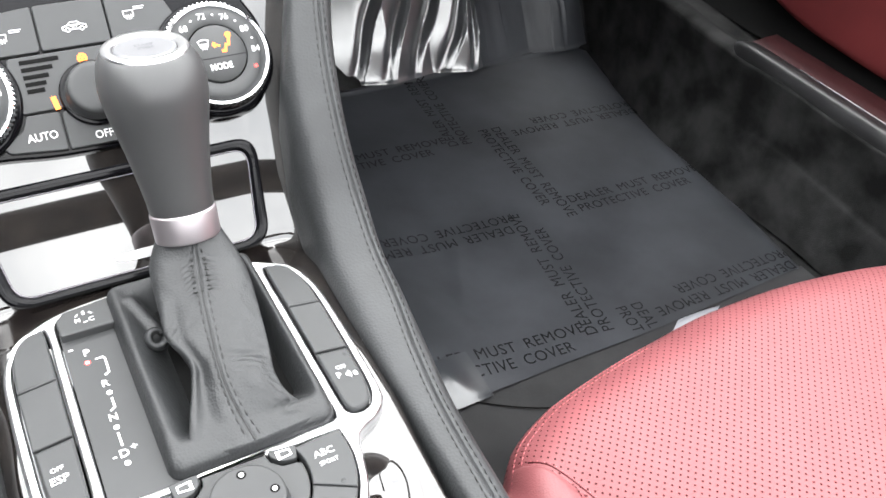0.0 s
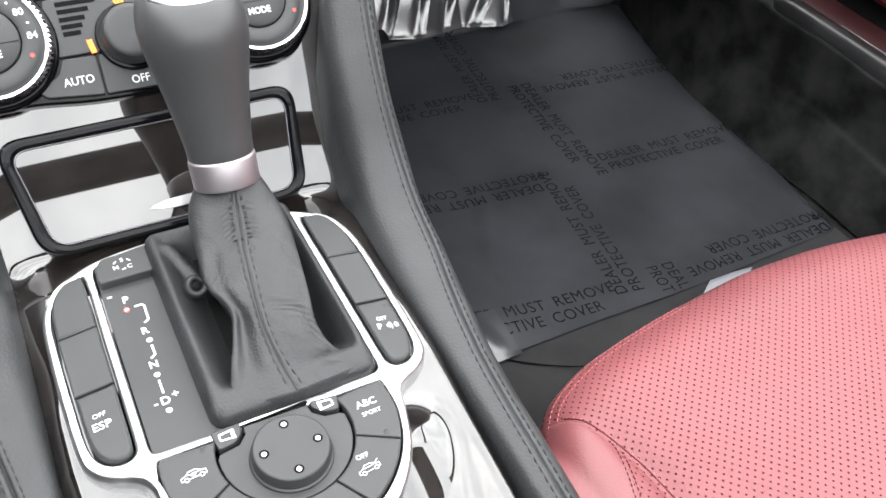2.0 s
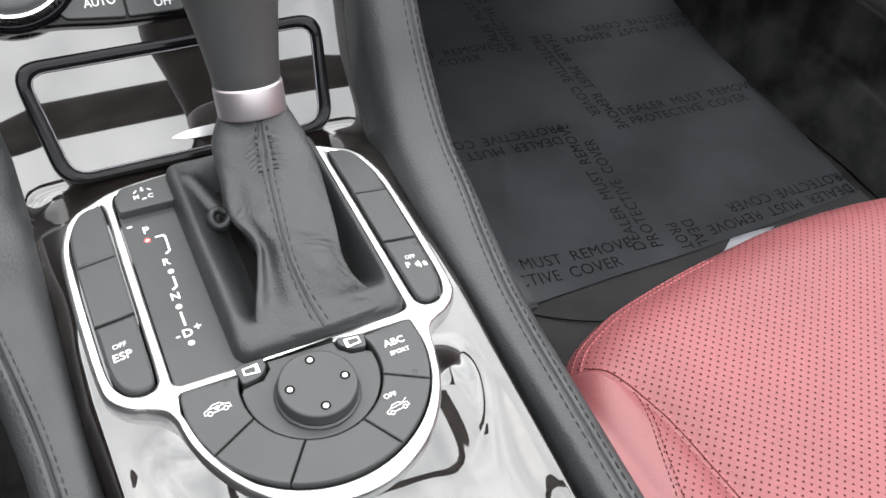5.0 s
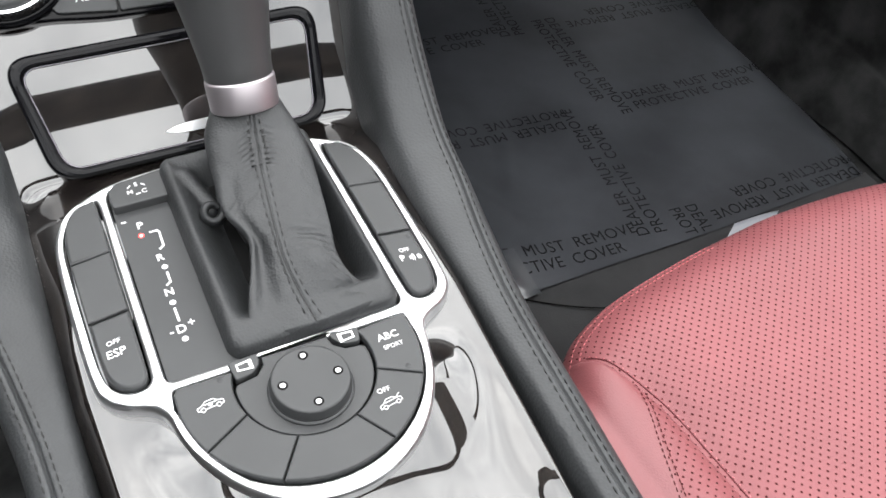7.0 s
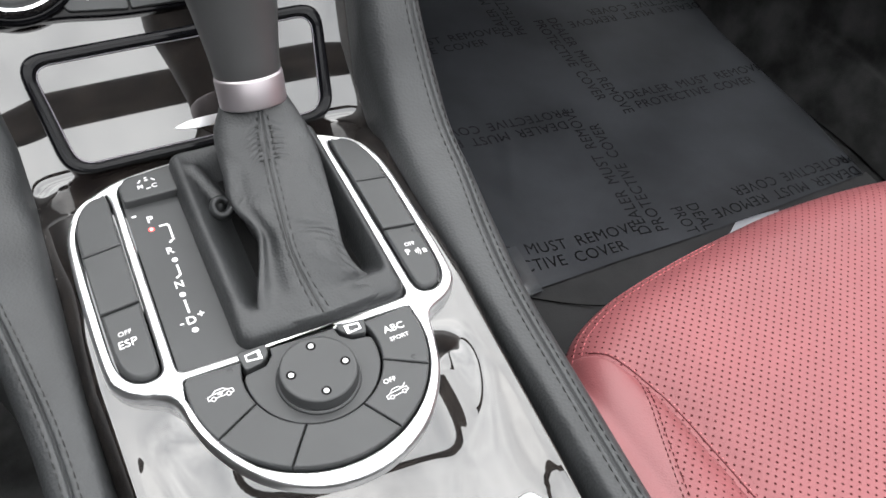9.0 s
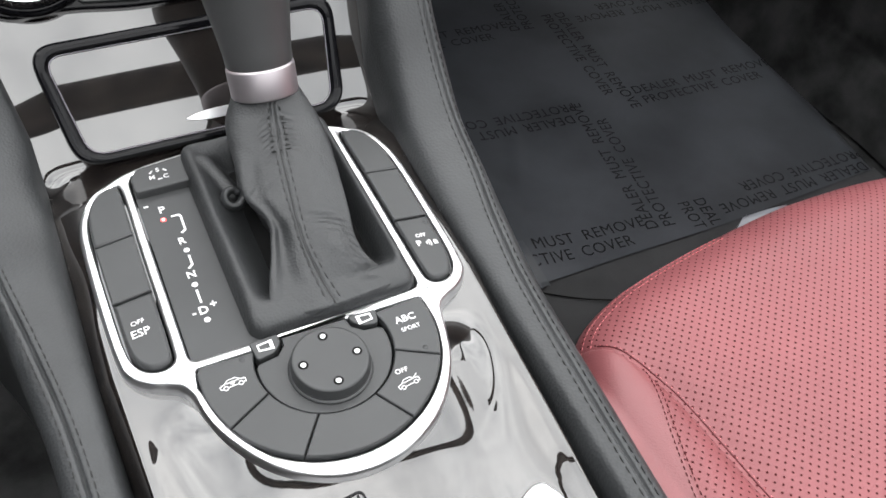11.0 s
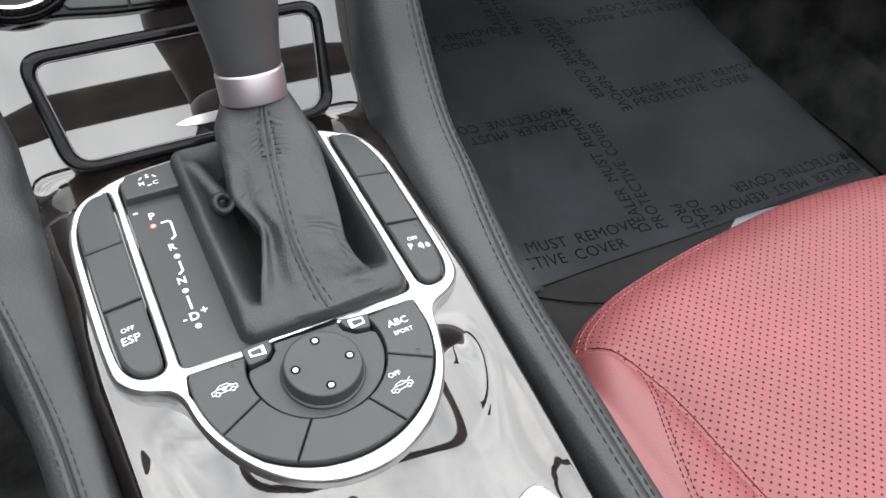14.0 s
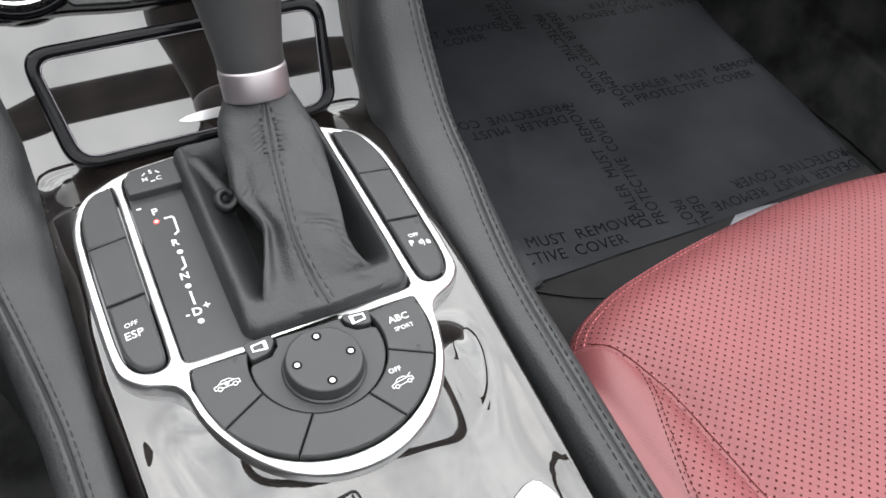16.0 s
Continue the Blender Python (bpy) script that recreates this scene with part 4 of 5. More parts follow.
stack_strokes(b_mid, [arc(0, 0, 1.7, 30 + 120 * q, 110 + 120 * q, 4) for q in range(3)] + [[(0, 0), (1.6 * math.cos(q), 1.6 * math.sin(q))] for q in (0.3, 2.4, 4.5)], 1.0, -0.2, 86.3, 1.0, AMBER)
stack_strokes(b_mid, [[(0, -2.2), (-0.6, 2.2)]], 2.2, -17.8, 66.4, 1.0, AMBER)
fan = thing("fan_knob", "round black fan speed knob on the climate panel", "knob", tuple(STACKC @ Vector((0.0008, 0.068, 0.0075))))
part("collar", lathe([(0.0166, 0.0), (0.0166, 0.0012), (0.0158, 0.0019), (0.0140, 0.0019)]), GLOSS, fan, "gloss black ring under the knob", m=STACKC @ pose(0.0008, 0.068, 0.0075))
part("cap", lathe([(0.0148, 0.0), (0.0148, 0.0015), (0.0138, 0.0020), (0.0133, 0.0105), (0.0125, 0.0119), (0.0100, 0.0123), (0.0001, 0.0116)]), PLASTIC, fan, "black rubbed knob", m=STACKC @ pose(0.0008, 0.068, 0.0075))


def dial(x, turn):
    d = thing("temperature_dial", "temperature dial with knurled silver rim and white figures", "dial", tuple(STACKC @ Vector((x, 0.0745, 0.007))), "climate dials")
    m = STACKC @ pose(x, 0.0745, 0.0065)
    part("base", lathe([(0.0312, -0.002), (0.0312, 0.0015), (0.0300, 0.0030), (0.0280, 0.0032)], 64), GLOSS, d, "gloss black dial base", m=m)
    rows, n = [], 288
    for r, z, dep in ((0.0287, 0.002, 0.0), (0.0287, 0.0075, 0.0007), (0.0279, 0.0100, 0.0007), (0.0268, 0.0107, 0.0), (0.0255, 0.0104, 0.0), (0.0249, 0.0094, 0.0)):
        rows.append([((r - dep * (k % 4 in (2, 3))) * math.cos(6.283185 * k / n), (r - dep * (k % 4 in (2, 3))) * math.sin(6.283185 * k / n), z) for k in range(n)])
    part("rim", grid(rows, True), CHROME, d, "knurled bright rim", smooth=False, m=m)
    face = part("face", lathe([(0.0252, 0.0090), (0.0250, 0.0096), (0.0160, 0.0100), (0.0156, 0.0094)], 64), PLASTIC, d, "black dial face", m=m)
    hub = part("center_button", lathe([(0.0152, 0.0085), (0.0151, 0.0102), (0.0146, 0.0107), (0.0001, 0.0109)], 48), PLASTIC, d, "round centre button", m=m)
    for k, txt in enumerate(("68", "72", "76", "80", "84")):
        a = radians(132 - 33.5 * k)
        lettering(txt, 0.0046, PRINT, face, m, 0.0205 * math.cos(a), 0.0205 * math.sin(a), 0, 0.0100, bold=0.00004)
        if k < 4:
            b = radians(132 - 33.5 * (k + 0.5))
            part("tick", lathe([(0.0001, 0.0001), (0.0006, 0.0)], 10), PRINT, face, m=m @ pose(0.0208 * math.cos(b), 0.0208 * math.sin(b), 0.0100))
    b = radians(-28)
    part("tick", lathe([(0.0001, 0.0001), (0.0009, 0.0)], 10), REDDOT, face, "red warm mark", m=m @ pose(0.0205 * math.cos(b), 0.0205 * math.sin(b), 0.0100))
    lettering("MODE", 0.0046, PRINT, hub, m, 0.0, -0.0072, 0, 0.0110, bold=0.0001, squeeze=0.9)
    strokes(hub, [[(-13, -2.0), (13, -2.0)]], 0.35, m @ pose(0, 0, 0.0110), PRINT_DARK)
    strokes(hub, [[(2.6, 0.6), (4.0, 0.6), (4.8, 3.4), (6.2, 3.4), (6.8, 6.4)], arc(6.9, 7.9, 0.8, 0, 360, 8)], 1.2, m @ pose(0, 0, 0.0110), AMBER)
    strokes(hub, [[(-1.2, 4.2), (1.6, 3.4)], [(-0.6, 5.0), (-0.6, 3.2)]], 1.0, m @ pose(0, 0, 0.0110), AMBER)
    strokes(hub, [arc(-5.4, 2.0, 5.2, 60, 120, 6), [(-7.9, 6.6), (-7.0, 3.6), (-3.8, 3.6), (-2.9, 6.6)], [(-6.4, 5.2), (-6.4, 2.6)], [(-5.4, 5.2), (-5.4, 2.6)], [(-4.4, 5.2), (-4.4, 2.6)]], 0.45, m @ pose(0, 0, 0.0110))
    return d


dial(0.0640, 0)
dial(-0.0630, 0)

# ---- floor, footwell and shell ----
FLOOR_Z = -0.366          # top of the film on the mat


def toe(y):
    """The floor turns up into the toe board."""
    return 1.1 * max(0.0, y - 0.80) + 3.0 * max(0.0, y - 0.80) ** 2


rows = []
for i in range(60):
    y = -0.75 + 1.75 * i / 59
    rows.append([(0.10 + 0.86 * j / 40, y, FLOOR_Z - 0.008 + toe(y)) for j in range(41)])
tagged(part("floor", grid(rows), CARPET, None, "black carpet of the passenger footwell"), "black carpet of the passenger footwell", "floor", kind="structure")
rows = [[(-0.11 - 0.75 * j / 20, -0.75 + 1.75 * i / 40, FLOOR_Z - 0.01 + toe(-0.75 + 1.75 * i / 40)) for j in range(21)] for i in range(41)]
tagged(part("floor_driver", grid(rows), CARPET, None), "black carpet of the driver footwell", "floor", kind="structure")

# carpeted side of the footwell up to the door sill, soft and uneven
rows = []
for i in range(120):
    y = -0.75 + 1.75 * i / 119
    row = []
    for j in range(30):
        t = j / 29
        x0 = 0.786 + 0.09 * softstep(0.5, 0.95, y)
        x = x0 + (0.806 - x0 + 0.05 * softstep(0.5, 0.95, y)) * t + 0.008 * math.sin(math.pi * t)
        z = FLOOR_Z - 0.004 + (FLOOR_Z * -1 - 0.196) * t
        row.append((x + 0.007 * noise.noise(Vector((y * 7, t * 2.5, 1))), y, z + 0.003 * noise.noise(Vector((y * 9, t * 5, 7)))))
    back = row[-1]
    row += [(back[0] + dx, y, back[2] + dz + 0.004 * noise.noise(Vector((y * 12, dx * 30, 3)))) for dx, dz in ((0.006, 0.004), (0.018, 0.006), (0.035, 0.0), (0.055, -0.012), (0.10, -0.02))]
    row = [(p[0], p[1], p[2] - 0.022 * softstep(0.49, 0.45, y) * softstep(0.803, 0.812, p[0])) for p in row]
    rows.append(row)
tagged(part("wall_sill_side", grid(rows), CARPET, None), "black carpeted side wall of the footwell", "wall", kind="structure")

# door sill trim: a rounded black bar, and the red door beyond
sill = thing("door_sill", "rounded satin black door sill trim", "door sill", (0.83, 0.1, -0.2))
prof = [(0.794, -0.225), (0.790, -0.208), (0.791, -0.199), (0.796, -0.191), (0.805, -0.187), (0.816, -0.1855), (0.827, -0.187), (0.836, -0.191), (0.840, -0.198), (0.841, -0.215)]


def sill_end(y):
    return 1 - math.sqrt(max(0.0, 1 - min(1.0, max(0.0, (y - 0.455) / 0.035)) ** 2))


prof = [(0.841 - (0.841 - x) * 0.68, z) for x, z in prof]
rows = [[(0.822 + (x - 0.822) * (1 - 0.75 * sill_end(y)), y, z - 0.014 * sill_end(y)) for x, z in prof] for y in [-0.7 + 1.189 * i / 160 for i in range(161)]]
SILL = mat("sill_plastic", (0.018, 0.018, 0.019), 0.30, grain=0.1, tone=0.2)
part("sill_cap", grid(rows), SILL, sill, "satin black sill cap")
part("bright_strip", tube([(0.8435, y, -0.1935) for y in [-0.7 + 1.10 * i / 30 for i in range(31)]], 0.0010, 6), COLLAR, sill, "thin bright sill strip")
DOOR_RED = mat("deep_red_leather", (0.13, 0.022, 0.023), 0.6, spec=0.25, cell=0.25, cell_scale=900, tone=0.1, tone_scale=14)
door = thing("car_door", "deep red leather car door panel beyond the sill", "door", (0.93, 0.2, -0.2))
# the lower strip's shade is put into its darker red
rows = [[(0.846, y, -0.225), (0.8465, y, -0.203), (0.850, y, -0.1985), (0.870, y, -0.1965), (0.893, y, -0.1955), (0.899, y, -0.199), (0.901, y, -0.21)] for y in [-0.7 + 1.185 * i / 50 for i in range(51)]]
part("lower_panel", grid(rows), mat("shaded_red_vinyl", (0.027, 0.0058, 0.0064), 0.55, spec=0.25, tone=0.1, grain=0.2), door, "red lower door strip with its shade in the colour")
rows = [[(0.899, y, -0.215), (0.915, y, -0.200), (0.920, y, -0.180), (0.925, y, -0.150)] for y in [-0.7 + 1.7 * i / 20 for i in range(21)]]
part("recess", grid(rows), DARK, door, "black recess in the door")
rows = []
for i in range(70):
    y = -0.7 + 1.30 * i / 69
    sweep = 0.12 * softstep(0.49, 0.64, y) ** 2
    zz = interp(y, (-0.7, 0.3275, 0.3804, 0.4278, 0.4528, 0.48, 0.512, 0.6), (-0.188, -0.1820, -0.1805, -0.1780, -0.1760, -0.1715, -0.1640, -0.14))
    rows.append([(0.899 + sweep + dx, y, zz + dz) for dx, dz in ((0.030, 0.006), (0.010, 0.001), (0.002, 0.004), (0.0, 0.012), (0.001, 0.03), (0.0, 0.08), (-0.004, 0.14), (0.0, 0.19), (0.02, 0.25), (0.05, 0.40), (0.09, 0.43))])
part("upper_panel", grid(rows), DOOR_RED, door, "red leather upper door panel")

# ---- film-covered floor mat ----
floor_mat = thing("floor_mat", "dark floor mat under printed protective plastic film", "floor mat", (0.48, 0.5, -0.37))


def mat_z(x, y):
    corner = 0.010 * softstep(0.222, 0.295, y) * softstep(0.38, 0.28, x) + 0.005 * softstep(0.28, 0.45, y) * softstep(0.56, 0.32, x)
    corner *= 1 - softstep(0.44, 0.78, y)
    corner += 0.0024 * math.exp(-((x - 0.365 - 0.45 * (y - 0.39)) / 0.010) ** 2 - ((y - 0.39) / 0.06) ** 2) + 0.0020 * math.exp(-((x - 0.33 + 0.5 * (y - 0.36)) / 0.012) ** 2 - ((y - 0.36) / 0.05) ** 2)
    return FLOOR_Z + toe(y) + corner + 0.0009 * noise.noise(Vector((x * 9, y * 9, 7.3))) + 0.0002 * noise.noise(Vector((x * 20, y * 20, 5.0)))


def mat_right(y):
    return interp(y, (0.23, 0.35, 0.45, 0.60, 0.72, 0.83), (0.768, 0.784, 0.788, 0.806, 0.830, 0.858))


rows = []
for i in range(200):
    v = i / 199
    y = 0.237 + (0.806 - 0.237) * v
    row = []
    for j in range(200):
        u = j / 199
        x = 0.125 + (mat_right(y) - 0.125) * u
        yy = y + (0.004 * math.sin(x * 9) + 0.005 * softstep(0.28, 0.42, x)) * (1 - v)
        edge = 0.005 * math.exp(-(1 - u) * 70)
        row.append((x, yy, mat_z(x, yy) - edge))
    rows.append(row)
bm = grid(rows + [[(x, y, z - 0.005) for x, y, z in r] for r in reversed(rows)])
film = part("film", bm, FILM, floor_mat, "dull plastic film stretched over the mat")


def warning(x, y, turn, first="DEALER MUST REMOVE", line2="PROTECTIVE COVER", shift=0.0):
    """Two printed lines that begin at x, y on the mat, turned by degrees."""
    m = pose(x, y, FLOOR_Z + 0.0017, 0, 0, turn)
    for txt, dy, dx, w in ((first, 0.0, 0.0, 0.211), (line2, -0.0205, shift, 0.179)):
        o = lettering(txt, 0.0205, PRINT_DARK, film, m, 0, 0, 0, 0.0, "LEFT", "printed_warning", spread=1.06, words=1.8)
        xs = [v.co.x for v in o.data.vertices]
        share = len(txt) / {"DEALER MUST REMOVE": 18, "PROTECTIVE COVER": 16}.get(txt, 16)
        if len(txt) < 6:
            w, share = 0.040, 1.0
        o.data.transform(m @ pose(dx, dy, 0) @ Matrix.Diagonal((w * share / (max(xs) - min(xs)), 1, 1, 1)))
        o.matrix_basis = Matrix.Identity(4)
        for v in o.data.vertices:
            v.co.z = mat_z(v.co.x, v.co.y) + 0.0004


warning(0.5736, 0.4670, -2.9, shift=0.004)
warning(0.2435, 0.2915, -4.9, shift=0.008)
warning(0.2790, 0.6560, -2.7, shift=0.004)
warning(0.4745, 0.4457, 177.5, shift=-0.012)
warning(0.7616, 0.2520, 178.5, shift=-0.010)
warning(0.8026, 0.6093, 175.3, shift=-0.008)
warning(0.5734, 0.6493, -93.6)
warning(0.4597, 0.2592, 81.9)
warning(0.4979, 0.6284, 84.0)
warning(0.5330, 0.2810, -95.0, first="DEAL", line2="PROT")

# the clear film rises in slanting pleats against the toe board
PLEATS = (0.395, 0.440, 0.490, 0.541, 0.587, 0.634, 0.70, 0.785, 0.812, 0.87)
TALL = (0.8, 1.0, 1.1, 1.0, 1.2, 0.12, 0.08, 0.35, 0.3, 0.15)


def pleat(x, v):
    """Height of the pleated film over its backing sheet."""
    q = x - 0.085 * v * softstep(0.66, 0.62, x) - 0.003 * math.sin(7 * v + 30 * x)
    k = max(0, min(len(PLEATS) - 2, int(np.searchsorted(PLEATS, q)) - 1))
    t = min(1, max(0, (q - PLEATS[k]) / (PLEATS[k + 1] - PLEATS[k])))
    h = 1 - math.exp(-((t - 0.70) / 0.17) ** 2)
    return 0.0090 * TALL[k] * h * (0.25 + 0.75 * softstep(0.0, 0.35, v)) * (1 - 0.5 * softstep(0.6, 1.0, v) * math.sin(k * 2.1) ** 2)


rows = []
for i in range(80):
    v = i / 79
    row = []
    for j in range(420):
        x = 0.30 + 0.55 * j / 419
        h = pleat(x, v) + 0.0005 * noise.noise(Vector((x * 45, v * 4, 1))) + 0.0001 * noise.noise(Vector((x * 110, v * 12, 4)))
        hem = interp(x, (0.3, 0.41, 0.49, 0.56, 0.62, 0.66, 0.74, 0.80, 0.85), (0.824, 0.820, 0.797, 0.806, 0.788, 0.800, 0.806, 0.792, 0.80))
        row.append((x, hem + 0.110 * v - 0.84 * h, FLOOR_Z + 0.003 + 0.170 * v + 0.54 * h + 0.003 * math.exp(-(v / 0.03) ** 2)))
    rows.append(row)
part("loose_film", grid([r[:263] for r in rows]), CRINKLE, floor_mat, "crumpled shiny clear film")
part("toe_film", grid([r[262:] for r in rows]), FILM, floor_mat, "dull film against the toe board")
rows = []
for i in range(26):
    y = 0.2338 + 0.058 * i / 25
    rows.append([(x, y, mat_z(x, max(0.24, y)) + 0.0008 + 0.0065 * math.sin(math.pi * min(1, i / 25)) * softstep(0.315, 0.285, x + 0.25 * (y - 0.2338)) + 0.0004 * noise.noise(Vector((x * 30, y * 30, 2)))) for x in [0.240 + 0.075 * j / 25 for j in range(26)]])
part("film_corner", grid(rows), mat("clear_film", (0.036, 0.039, 0.044), 0.4, coat=0.6, coat_ior=1.9, coat_rough=0.22), floor_mat, "shiny curled film corner beside the console")
rows = [[(0.518 + 0.058 * a + 0.020 * b, 0.2085 + 0.0125 * b - 0.003 * a, -0.344 + 0.004 * b + 0.002 * math.sin(a * 3)) for a in (0, 0.25, 0.5, 0.75, 1)] for b in (0, 0.33, 0.66, 1)]
bm = grid(rows + [[(x, y, z - 0.0015) for x, y, z in r] for r in reversed(rows)])
part("film_flap", bm, mat("pale_film", (0.24, 0.25, 0.27), 0.4), floor_mat, "pale folded film edge")

# dark cover on the floor under the seat front
apron = thing("seat_apron", "charcoal fabric cover on the floor below the seat front", "floor cover", (0.4, 0.1, -0.37))
COVER = mat("charcoal_cover", (0.026, 0.026, 0.027), 0.65, grain=0.4, grain_scale=500, tone=0.2, spec=0.3)
rows = []
for i in range(40):
    y = 0.247 - 0.25 * i / 39
    rows.append([(0.112 + 0.66 * j / 49, y, FLOOR_Z - 0.003 + 0.05 * softstep(0.20, 0.05, y) + 0.0012 * noise.noise(Vector((j * 0.2, y * 20, 4)))) for j in range(50)])
part("cover", grid(rows), COVER, apron, "charcoal cover")
part("seam", tube([(0.296 + 0.075 * t, 0.237 - 0.045 * t - 0.004 * math.sin(3 * t), FLOOR_Z - 0.0018 + 0.003 * t) for t in [i / 20 for i in range(21)]], 0.0008, 5), DARK, apron, "dark seam")

# ---- passenger seat ----
seat = thing("passenger_seat", "red perforated leather passenger seat cushion", "seat", (0.40, -0.15, -0.36))


def seat_front(x):
    """Where the cushion's front edge runs."""
    return catmull(x, (0.142, 0.162, 0.173, 0.183, 0.200, 0.221, 0.270, 0.320, 0.371, 0.458, 0.56, 0.66), (0.000, 0.030, 0.0440, 0.0515, 0.0595, 0.0665, 0.0755, 0.0815, 0.0855, 0.0815, 0.062, 0.02))


def seat_top(x, y):
    d = seat_front(x) - y
    z = -0.119 + 0.006 * math.cos((x - 0.40) / 0.24 * 1.35) - 0.030 * max(0, d - 0.05)
    r = 0.042
    if d < r:
        z -= 0.027 * (1 - math.sqrt(max(0.0, 1 - ((r - max(d, 0)) / r) ** 2)))
    e = max(0.0, 0.026 - (x - 0.156))
    # the leather is drawn down into the seam
    z -= 0.0040 * math.exp(-((x - seam_x(y)) / 0.008) ** 2) * softstep(0.026, -0.01, y)
    return z - 0.30 * e ** 2 / 0.026


def seam_x(y):
    """The seam between cushion and side bolster."""
    return catmull(y, (-0.5, -0.20, -0.0845, -0.0525, -0.034, -0.0158, 0.0, 0.0130, 0.0215, 0.030), (0.25, 0.221, 0.2058, 0.2020, 0.1998, 0.1967, 0.1915, 0.1855, 0.1808, 0.1735))


def strip_x(y):
    return catmull(y, (-0.5, -0.20, -0.072, -0.0527, -0.0346, -0.0188, -0.0019, 0.004), (0.132, 0.135, 0.1655, 0.1714, 0.1778, 0.1840, 0.1895, 0.1905))


rows = []
for j in range(130):
    x = 0.158 + 0.50 * j / 129
    f = seat_front(x)
    row = [(x, f - 0.020, seat_top(x, f) - 0.14), (x, f - 0.004, seat_top(x, f) - 0.05), (x, f, seat_top(x, f) - 0.012)]
    for i in range(80):
        v = i / 79
        y = f - (f + 0.50) * v ** 1.8
        row.append((x, y, seat_top(x, y)))
    rows.append(row)
part("cushion", grid(rows), RED_PERF, seat, "red perforated leather cushion")


def bolster_z(x, y):
    s, x0 = seam_x(y), 0.119
    u = min(1, max(0, (x - x0) / (s - x0)))
    z = seat_top(max(x, 0.160), y) + 0.0010 + 0.012 * math.sin(math.pi * min(1, 0.12 + u * 0.92)) * softstep(0.034, -0.10, y)
    if u < 0.30:
        z -= 0.026 * ((0.30 - u) / 0.30) ** 2
    if u > 0.94:
        z -= 0.0030 * ((u - 0.94) / 0.06)
    return z


def bolster_sheet(xa, xb, y0, n, cols, lift=0.0):
    rows = []
    for i in range(n):
        y = y0 - (0.45 + y0) * i / (n - 1)
        a, b = xa(y), xb(y)
        rows.append([(a + (b - a) * j / (cols - 1), y, bolster_z(a + (b - a) * j / (cols - 1), y) + lift) for j in range(cols)])
    return rows


rows = bolster_sheet(lambda y: max(0.119, 0.119 + 1.4 * (y - 0.006)) if y > 0.006 else 0.119, lambda y: min(seam_x(y), max(strip_x(y), 0.12)) if y < 0.004 else seam_x(y), 0.034, 110, 26)
rows = [[(r[0][0] - 0.002, r[0][1], -0.25)] + r for r in rows]
bolster = part("bolster", grid(rows), RED, seat, "plain red leather side bolster")
part("bolster_strip", grid(bolster_sheet(strip_x, seam_x, 0.0035, 100, 16)), RED_PERF, seat, "perforated strip beside the seam")
line = [(seam_x(y), y, seat_top(seam_x(y), y) + 0.0002) for y in [0.029 - 0.40 * i / 160 for i in range(161)]]
part("seam", tube(line, 0.00045, 6), SEAM, seat, "dark sunken seam")
line = [(x + 0.0013, y, seat_top(x + 0.0013, y) + 0.0002) for x, y, z in line]
part("stitching", stitches(line, 0.0011, 0.0030, 0.00024, 0.3), RED_THREAD, seat, "fine pale stitches along the seam")

# pale double stitching round the front corner and down the bolster
def along_bolster(off, y0, y1, n, fx, lift):
    out = []
    for i in range(n):
        y = y0 + (y1 - y0) * i / (n - 1)
        x = fx(y) + off
        out.append((x, y, bolster_z(x, y) + lift))
    return out


for off in (0.0015, 0.0055):
    line = []
    for i in range(120):
        x = 0.1600 + 0.14 * (i / 119) ** 1.4
        y = seat_front(x) - off - 0.003
        line.append((x + off * 0.5, y, seat_top(x + off * 0.5, y) + 0.0004))
    part("stitching", stitches(line, 0.0026, 0.0012, 0.00035, 0.2), RED_THREAD, seat, "pale red edge stitching")


for off in (-0.0016, 0.0016):
    part("stitching", stitches(along_bolster(off, 0.002, -0.25, 160, strip_x, 0.0004), 0.0026, 0.0012, 0.00035, 0.2), SEAM, bolster, "twin stitching on the bolster")

# ---- what closes the cabin: dash, doors, bulkhead, screen frame, added dark panel and bar ----
dash = thing("dashboard", "black leather dashboard above the footwell", "dashboard", (0.4, 0.45, 0.1))
rows = [[(x, y, z) for y, z in ((0.98, -0.10), (0.66, 0.03), (0.45, 0.075), (0.38, 0.12), (0.36, 0.20), (0.41, 0.27), (0.60, 0.30), (1.0, 0.32))] for x in [-0.80 + 1.62 * i / 20 for i in range(21)]]
part("dash_shell", grid(rows), LEATHER, dash, "black leather dash shell")
tagged(part("wall_firewall", grid([[(x, y, z) for x in (-0.85, 0.85)] for y, z in ((0.90, -0.42), (0.95, -0.2), (1.0, 0.0), (1.02, 0.33))]), CARPET, None), "carpeted toe board under the dash", "wall", kind="structure")
# unseen panel, added to darken what the lacquer reflects on the left
tagged(part("wall_added_driver_side", grid([[(-0.80 + 0.02 * k, y, z) for y in (-0.80, 0.95)] for k, z in ((0, -0.40), (0, 0.20), (1, 0.30), (5.2, 0.62))]), BLACK_TRIM, None), "unseen dark panel added to darken reflections on the driver side", "wall", kind="structure")
tagged(part("wall_rear", grid([[(x, -0.80 - 0.1 * k, z) for x in (-0.85, 0.95)] for k, z in ((0, -0.40), (1, 0.36))]), BLACK_TRIM, None), "dark bulkhead behind the seats", "wall", kind="structure")
tagged(part("wall_passenger_side", grid([[(1.02 - 0.06 * k, y, z) for y in (-0.80, 0.95)] for k, z in ((0, -0.40), (0, 0.20), (0.6, 0.25), (1.0, 0.275))]), BLACK_TRIM, None), "dark outer door shell on the passenger side", "wall", kind="structure")
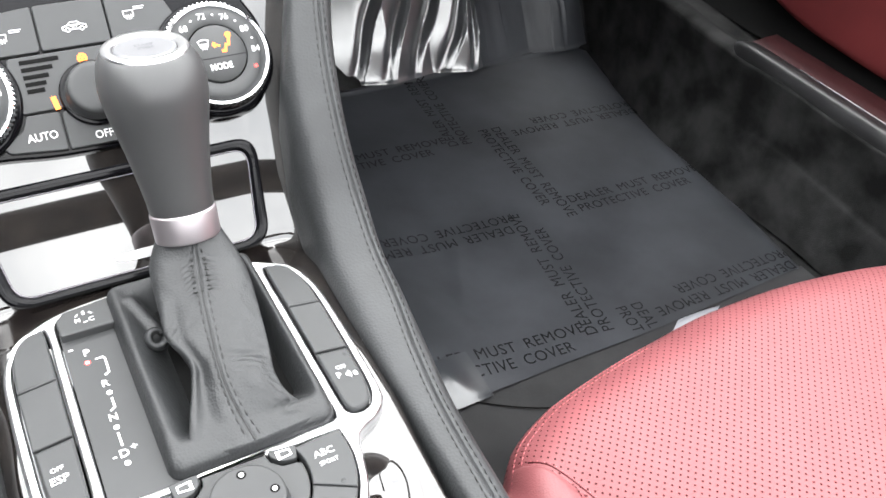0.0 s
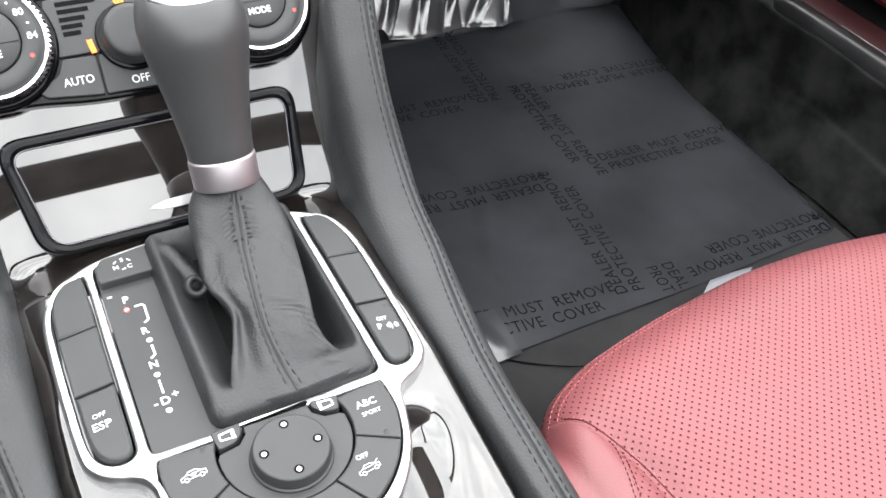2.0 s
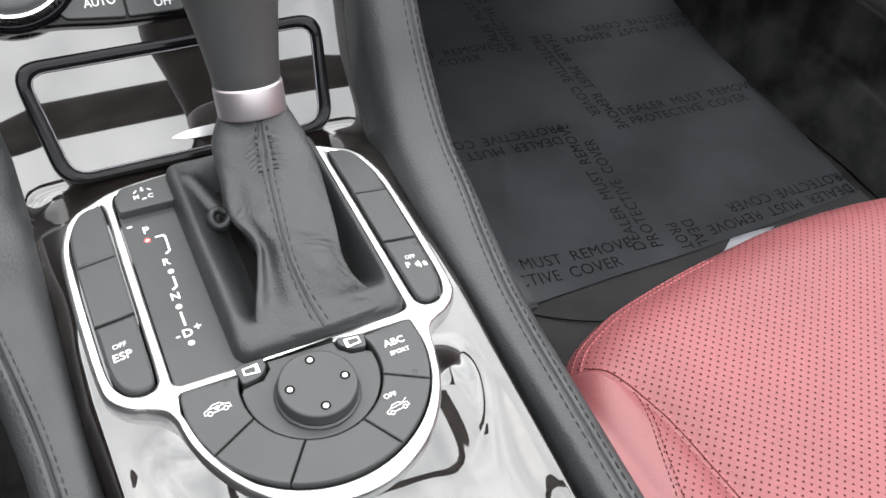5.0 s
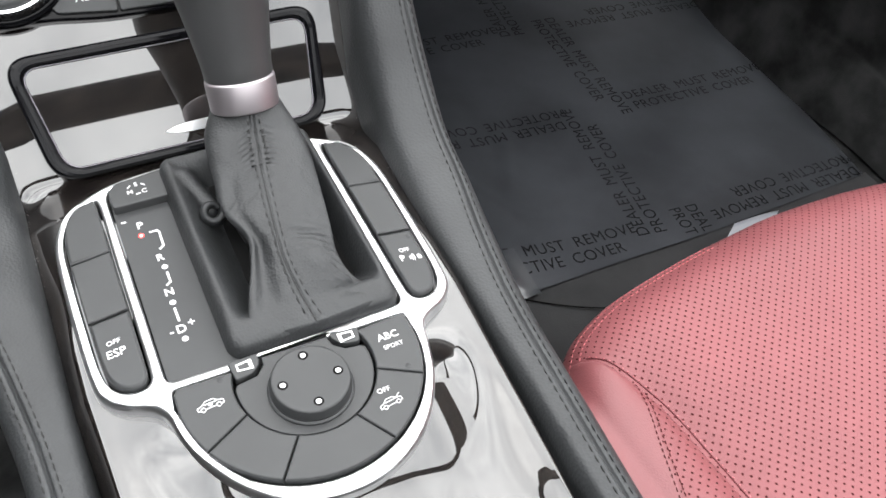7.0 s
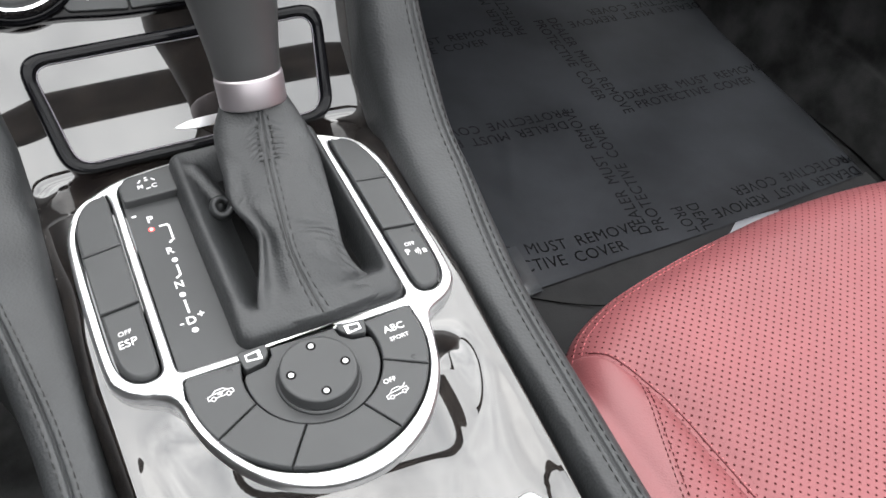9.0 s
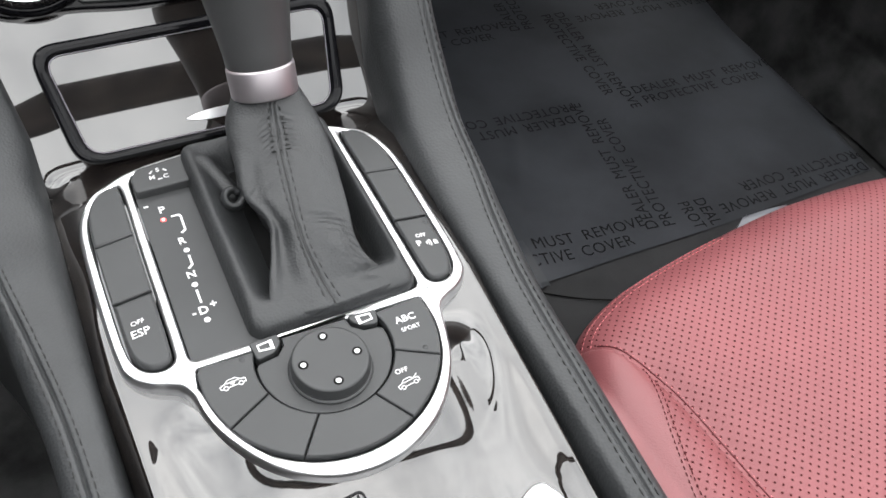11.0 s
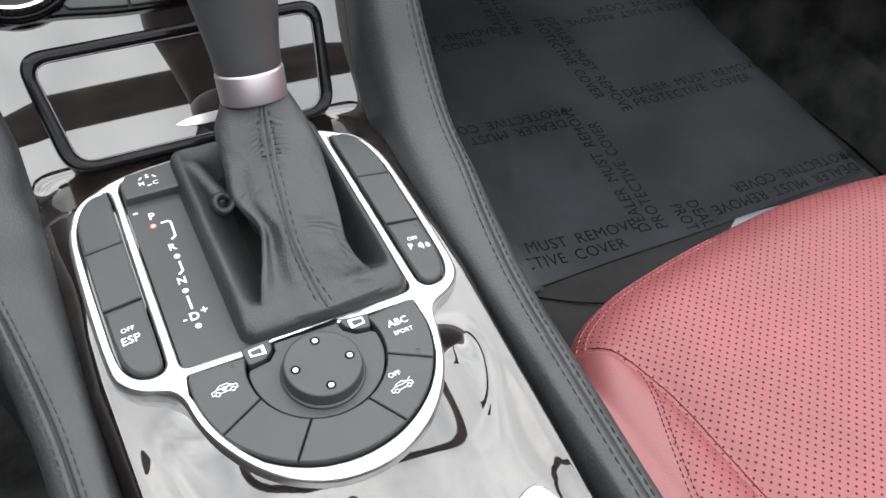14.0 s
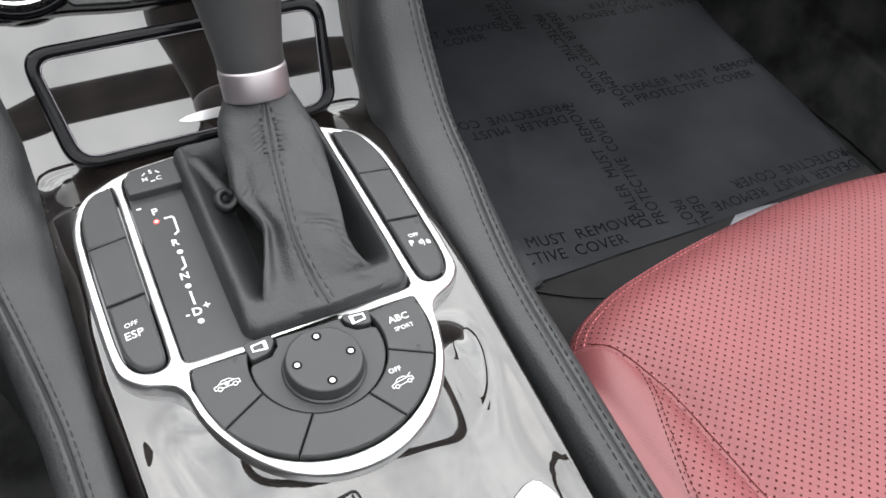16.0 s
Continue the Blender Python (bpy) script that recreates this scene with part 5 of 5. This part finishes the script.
header = thing("screen_frame", "dark windscreen header and pillars above the dash", "windscreen frame", (0, 0.6, 0.3))
rows = []
for i in range(25):
    x = -0.64 + 1.28 * i / 24
    b = 0.05 * (x / 0.64) ** 2
    rows.append([(x, y - b, z - b) for y, z in ((0.039, 0.600), (0.040, 0.596), (0.043, 0.593), (0.048, 0.592), (0.053, 0.592), (0.056, 0.594), (0.056, 0.600), (0.048, 0.605), (0.039, 0.600))])
part("header_rail", grid(rows), BLACK_TRIM, header, "dark padded header rail")
for s in (-1, 1):
    part("pillar", tube([(s * (0.62 + 0.18 * k), 0.06 + 0.92 * k, 0.57 - 0.27 * k) for k in (0, 0.25, 0.5, 0.75, 1)], 0.026, 8), BLACK_TRIM, header, "dark windscreen pillar")
rows = [[(-0.012 + 0.065 * a, 0.300 + 0.018 * b - 0.01 * c, 0.545 + 0.030 * c) for a, c in ((-1, 0.4), (-0.96, 0.9), (-0.7, 1), (0.7, 1), (0.96, 0.9), (1, 0.4), (1, -0.4), (0.9, -0.9), (0.7, -1), (-0.7, -1), (-0.9, -0.9), (-1, -0.4))] for b in (-1, 1)]
bm = grid(rows, True)
bmesh.ops.holes_fill(bm, edges=bm.edges[:])
part("mirror", bm, BLACK_TRIM, header, "dark rear view mirror housing")
# unseen bar with uprights, added to put a dark band into the lid's reflection
dark_bar = thing("reflected_bar", "unseen dark crossbar added for the band reflected in the lid", "roof bar", (0.1, -0.29, 0.3))
part("bar", grid([[(x, -0.305 + 0.026 * math.cos(a), 0.62 - 0.04 * (x / 0.7) ** 2 + 0.022 * math.sin(a)) for a in [6.283185 * q / 16 for q in range(16)]] for x in [-0.72 + 0.06 * i for i in range(25)]], True), BLACK_TRIM, dark_bar, "dark crossbar")
for s in (-1, 1):
    part("upright", tube([(s * (0.72 + 0.08 * k), -0.29 - 0.1 * k, 0.58 - 0.62 * k) for k in (0, 0.3, 0.6, 1)], 0.03, 8), BLACK_TRIM, dark_bar, "dark upright")

# ---- round the car: plain ground, and made-up walls that block the low sky ----
UNSEEN_GREY = mat("plain_grey", (0.20, 0.20, 0.20), 0.9, grain=0.3, grain_scale=30, tone=0.2, tone_scale=1.5)
tagged(part("ground", grid([[(x, y, -0.78) for x in (-60, -3, 0, 3, 60)] for y in (-60, -3, 0, 3, 60)]), UNSEEN_GREY, None), "grey concrete ground under the car", "ground", kind="structure")
for name, lo, hi in (("wall_north", (-3.6, 3.2, -0.78), (3.6, 3.4, 2.5)), ("wall_south", (-3.6, -3.4, -0.78), (3.6, -3.2, 1.2)), ("wall_east", (3.4, -3.2, -0.78), (3.6, 3.2, 1.2)), ("wall_west", (-3.6, -3.2, -0.78), (-3.4, 3.2, 2.5))):
    bm = bmesh.new()
    box(bm, lo, hi)
    tagged(part(name, bm, UNSEEN_GREY, None, smooth=False), "unseen grey wall added to dim the low sky", "wall", kind="structure")

# ---- dust and crumbs along the joint of trim and pads ----
dust_bm = bmesh.new()
for _ in range(280):
    y, s = random.uniform(-0.06, 0.16), random.choice((-1, -1, 1))
    c = Vector((s * (trim_edge(y) + random.gauss(-0.0012, 0.0007)), y, trim_edge_z(y) + 0.0012))
    r = random.uniform(0.00006, 0.00017)
    vs = [dust_bm.verts.new(c + Vector((random.gauss(0, r), random.gauss(0, r), random.gauss(0, r)))) for _ in range(4)]
    for f in ((0, 1, 2), (0, 2, 3), (0, 3, 1), (1, 3, 2)):
        dust_bm.faces.new([vs[i] for i in f])
tagged(part("dust", dust_bm, mat("pale_dust", (0.42, 0.41, 0.40), 0.9), None, smooth=False), "pale dust specks along the trim joint", "dust", kind="stuff")
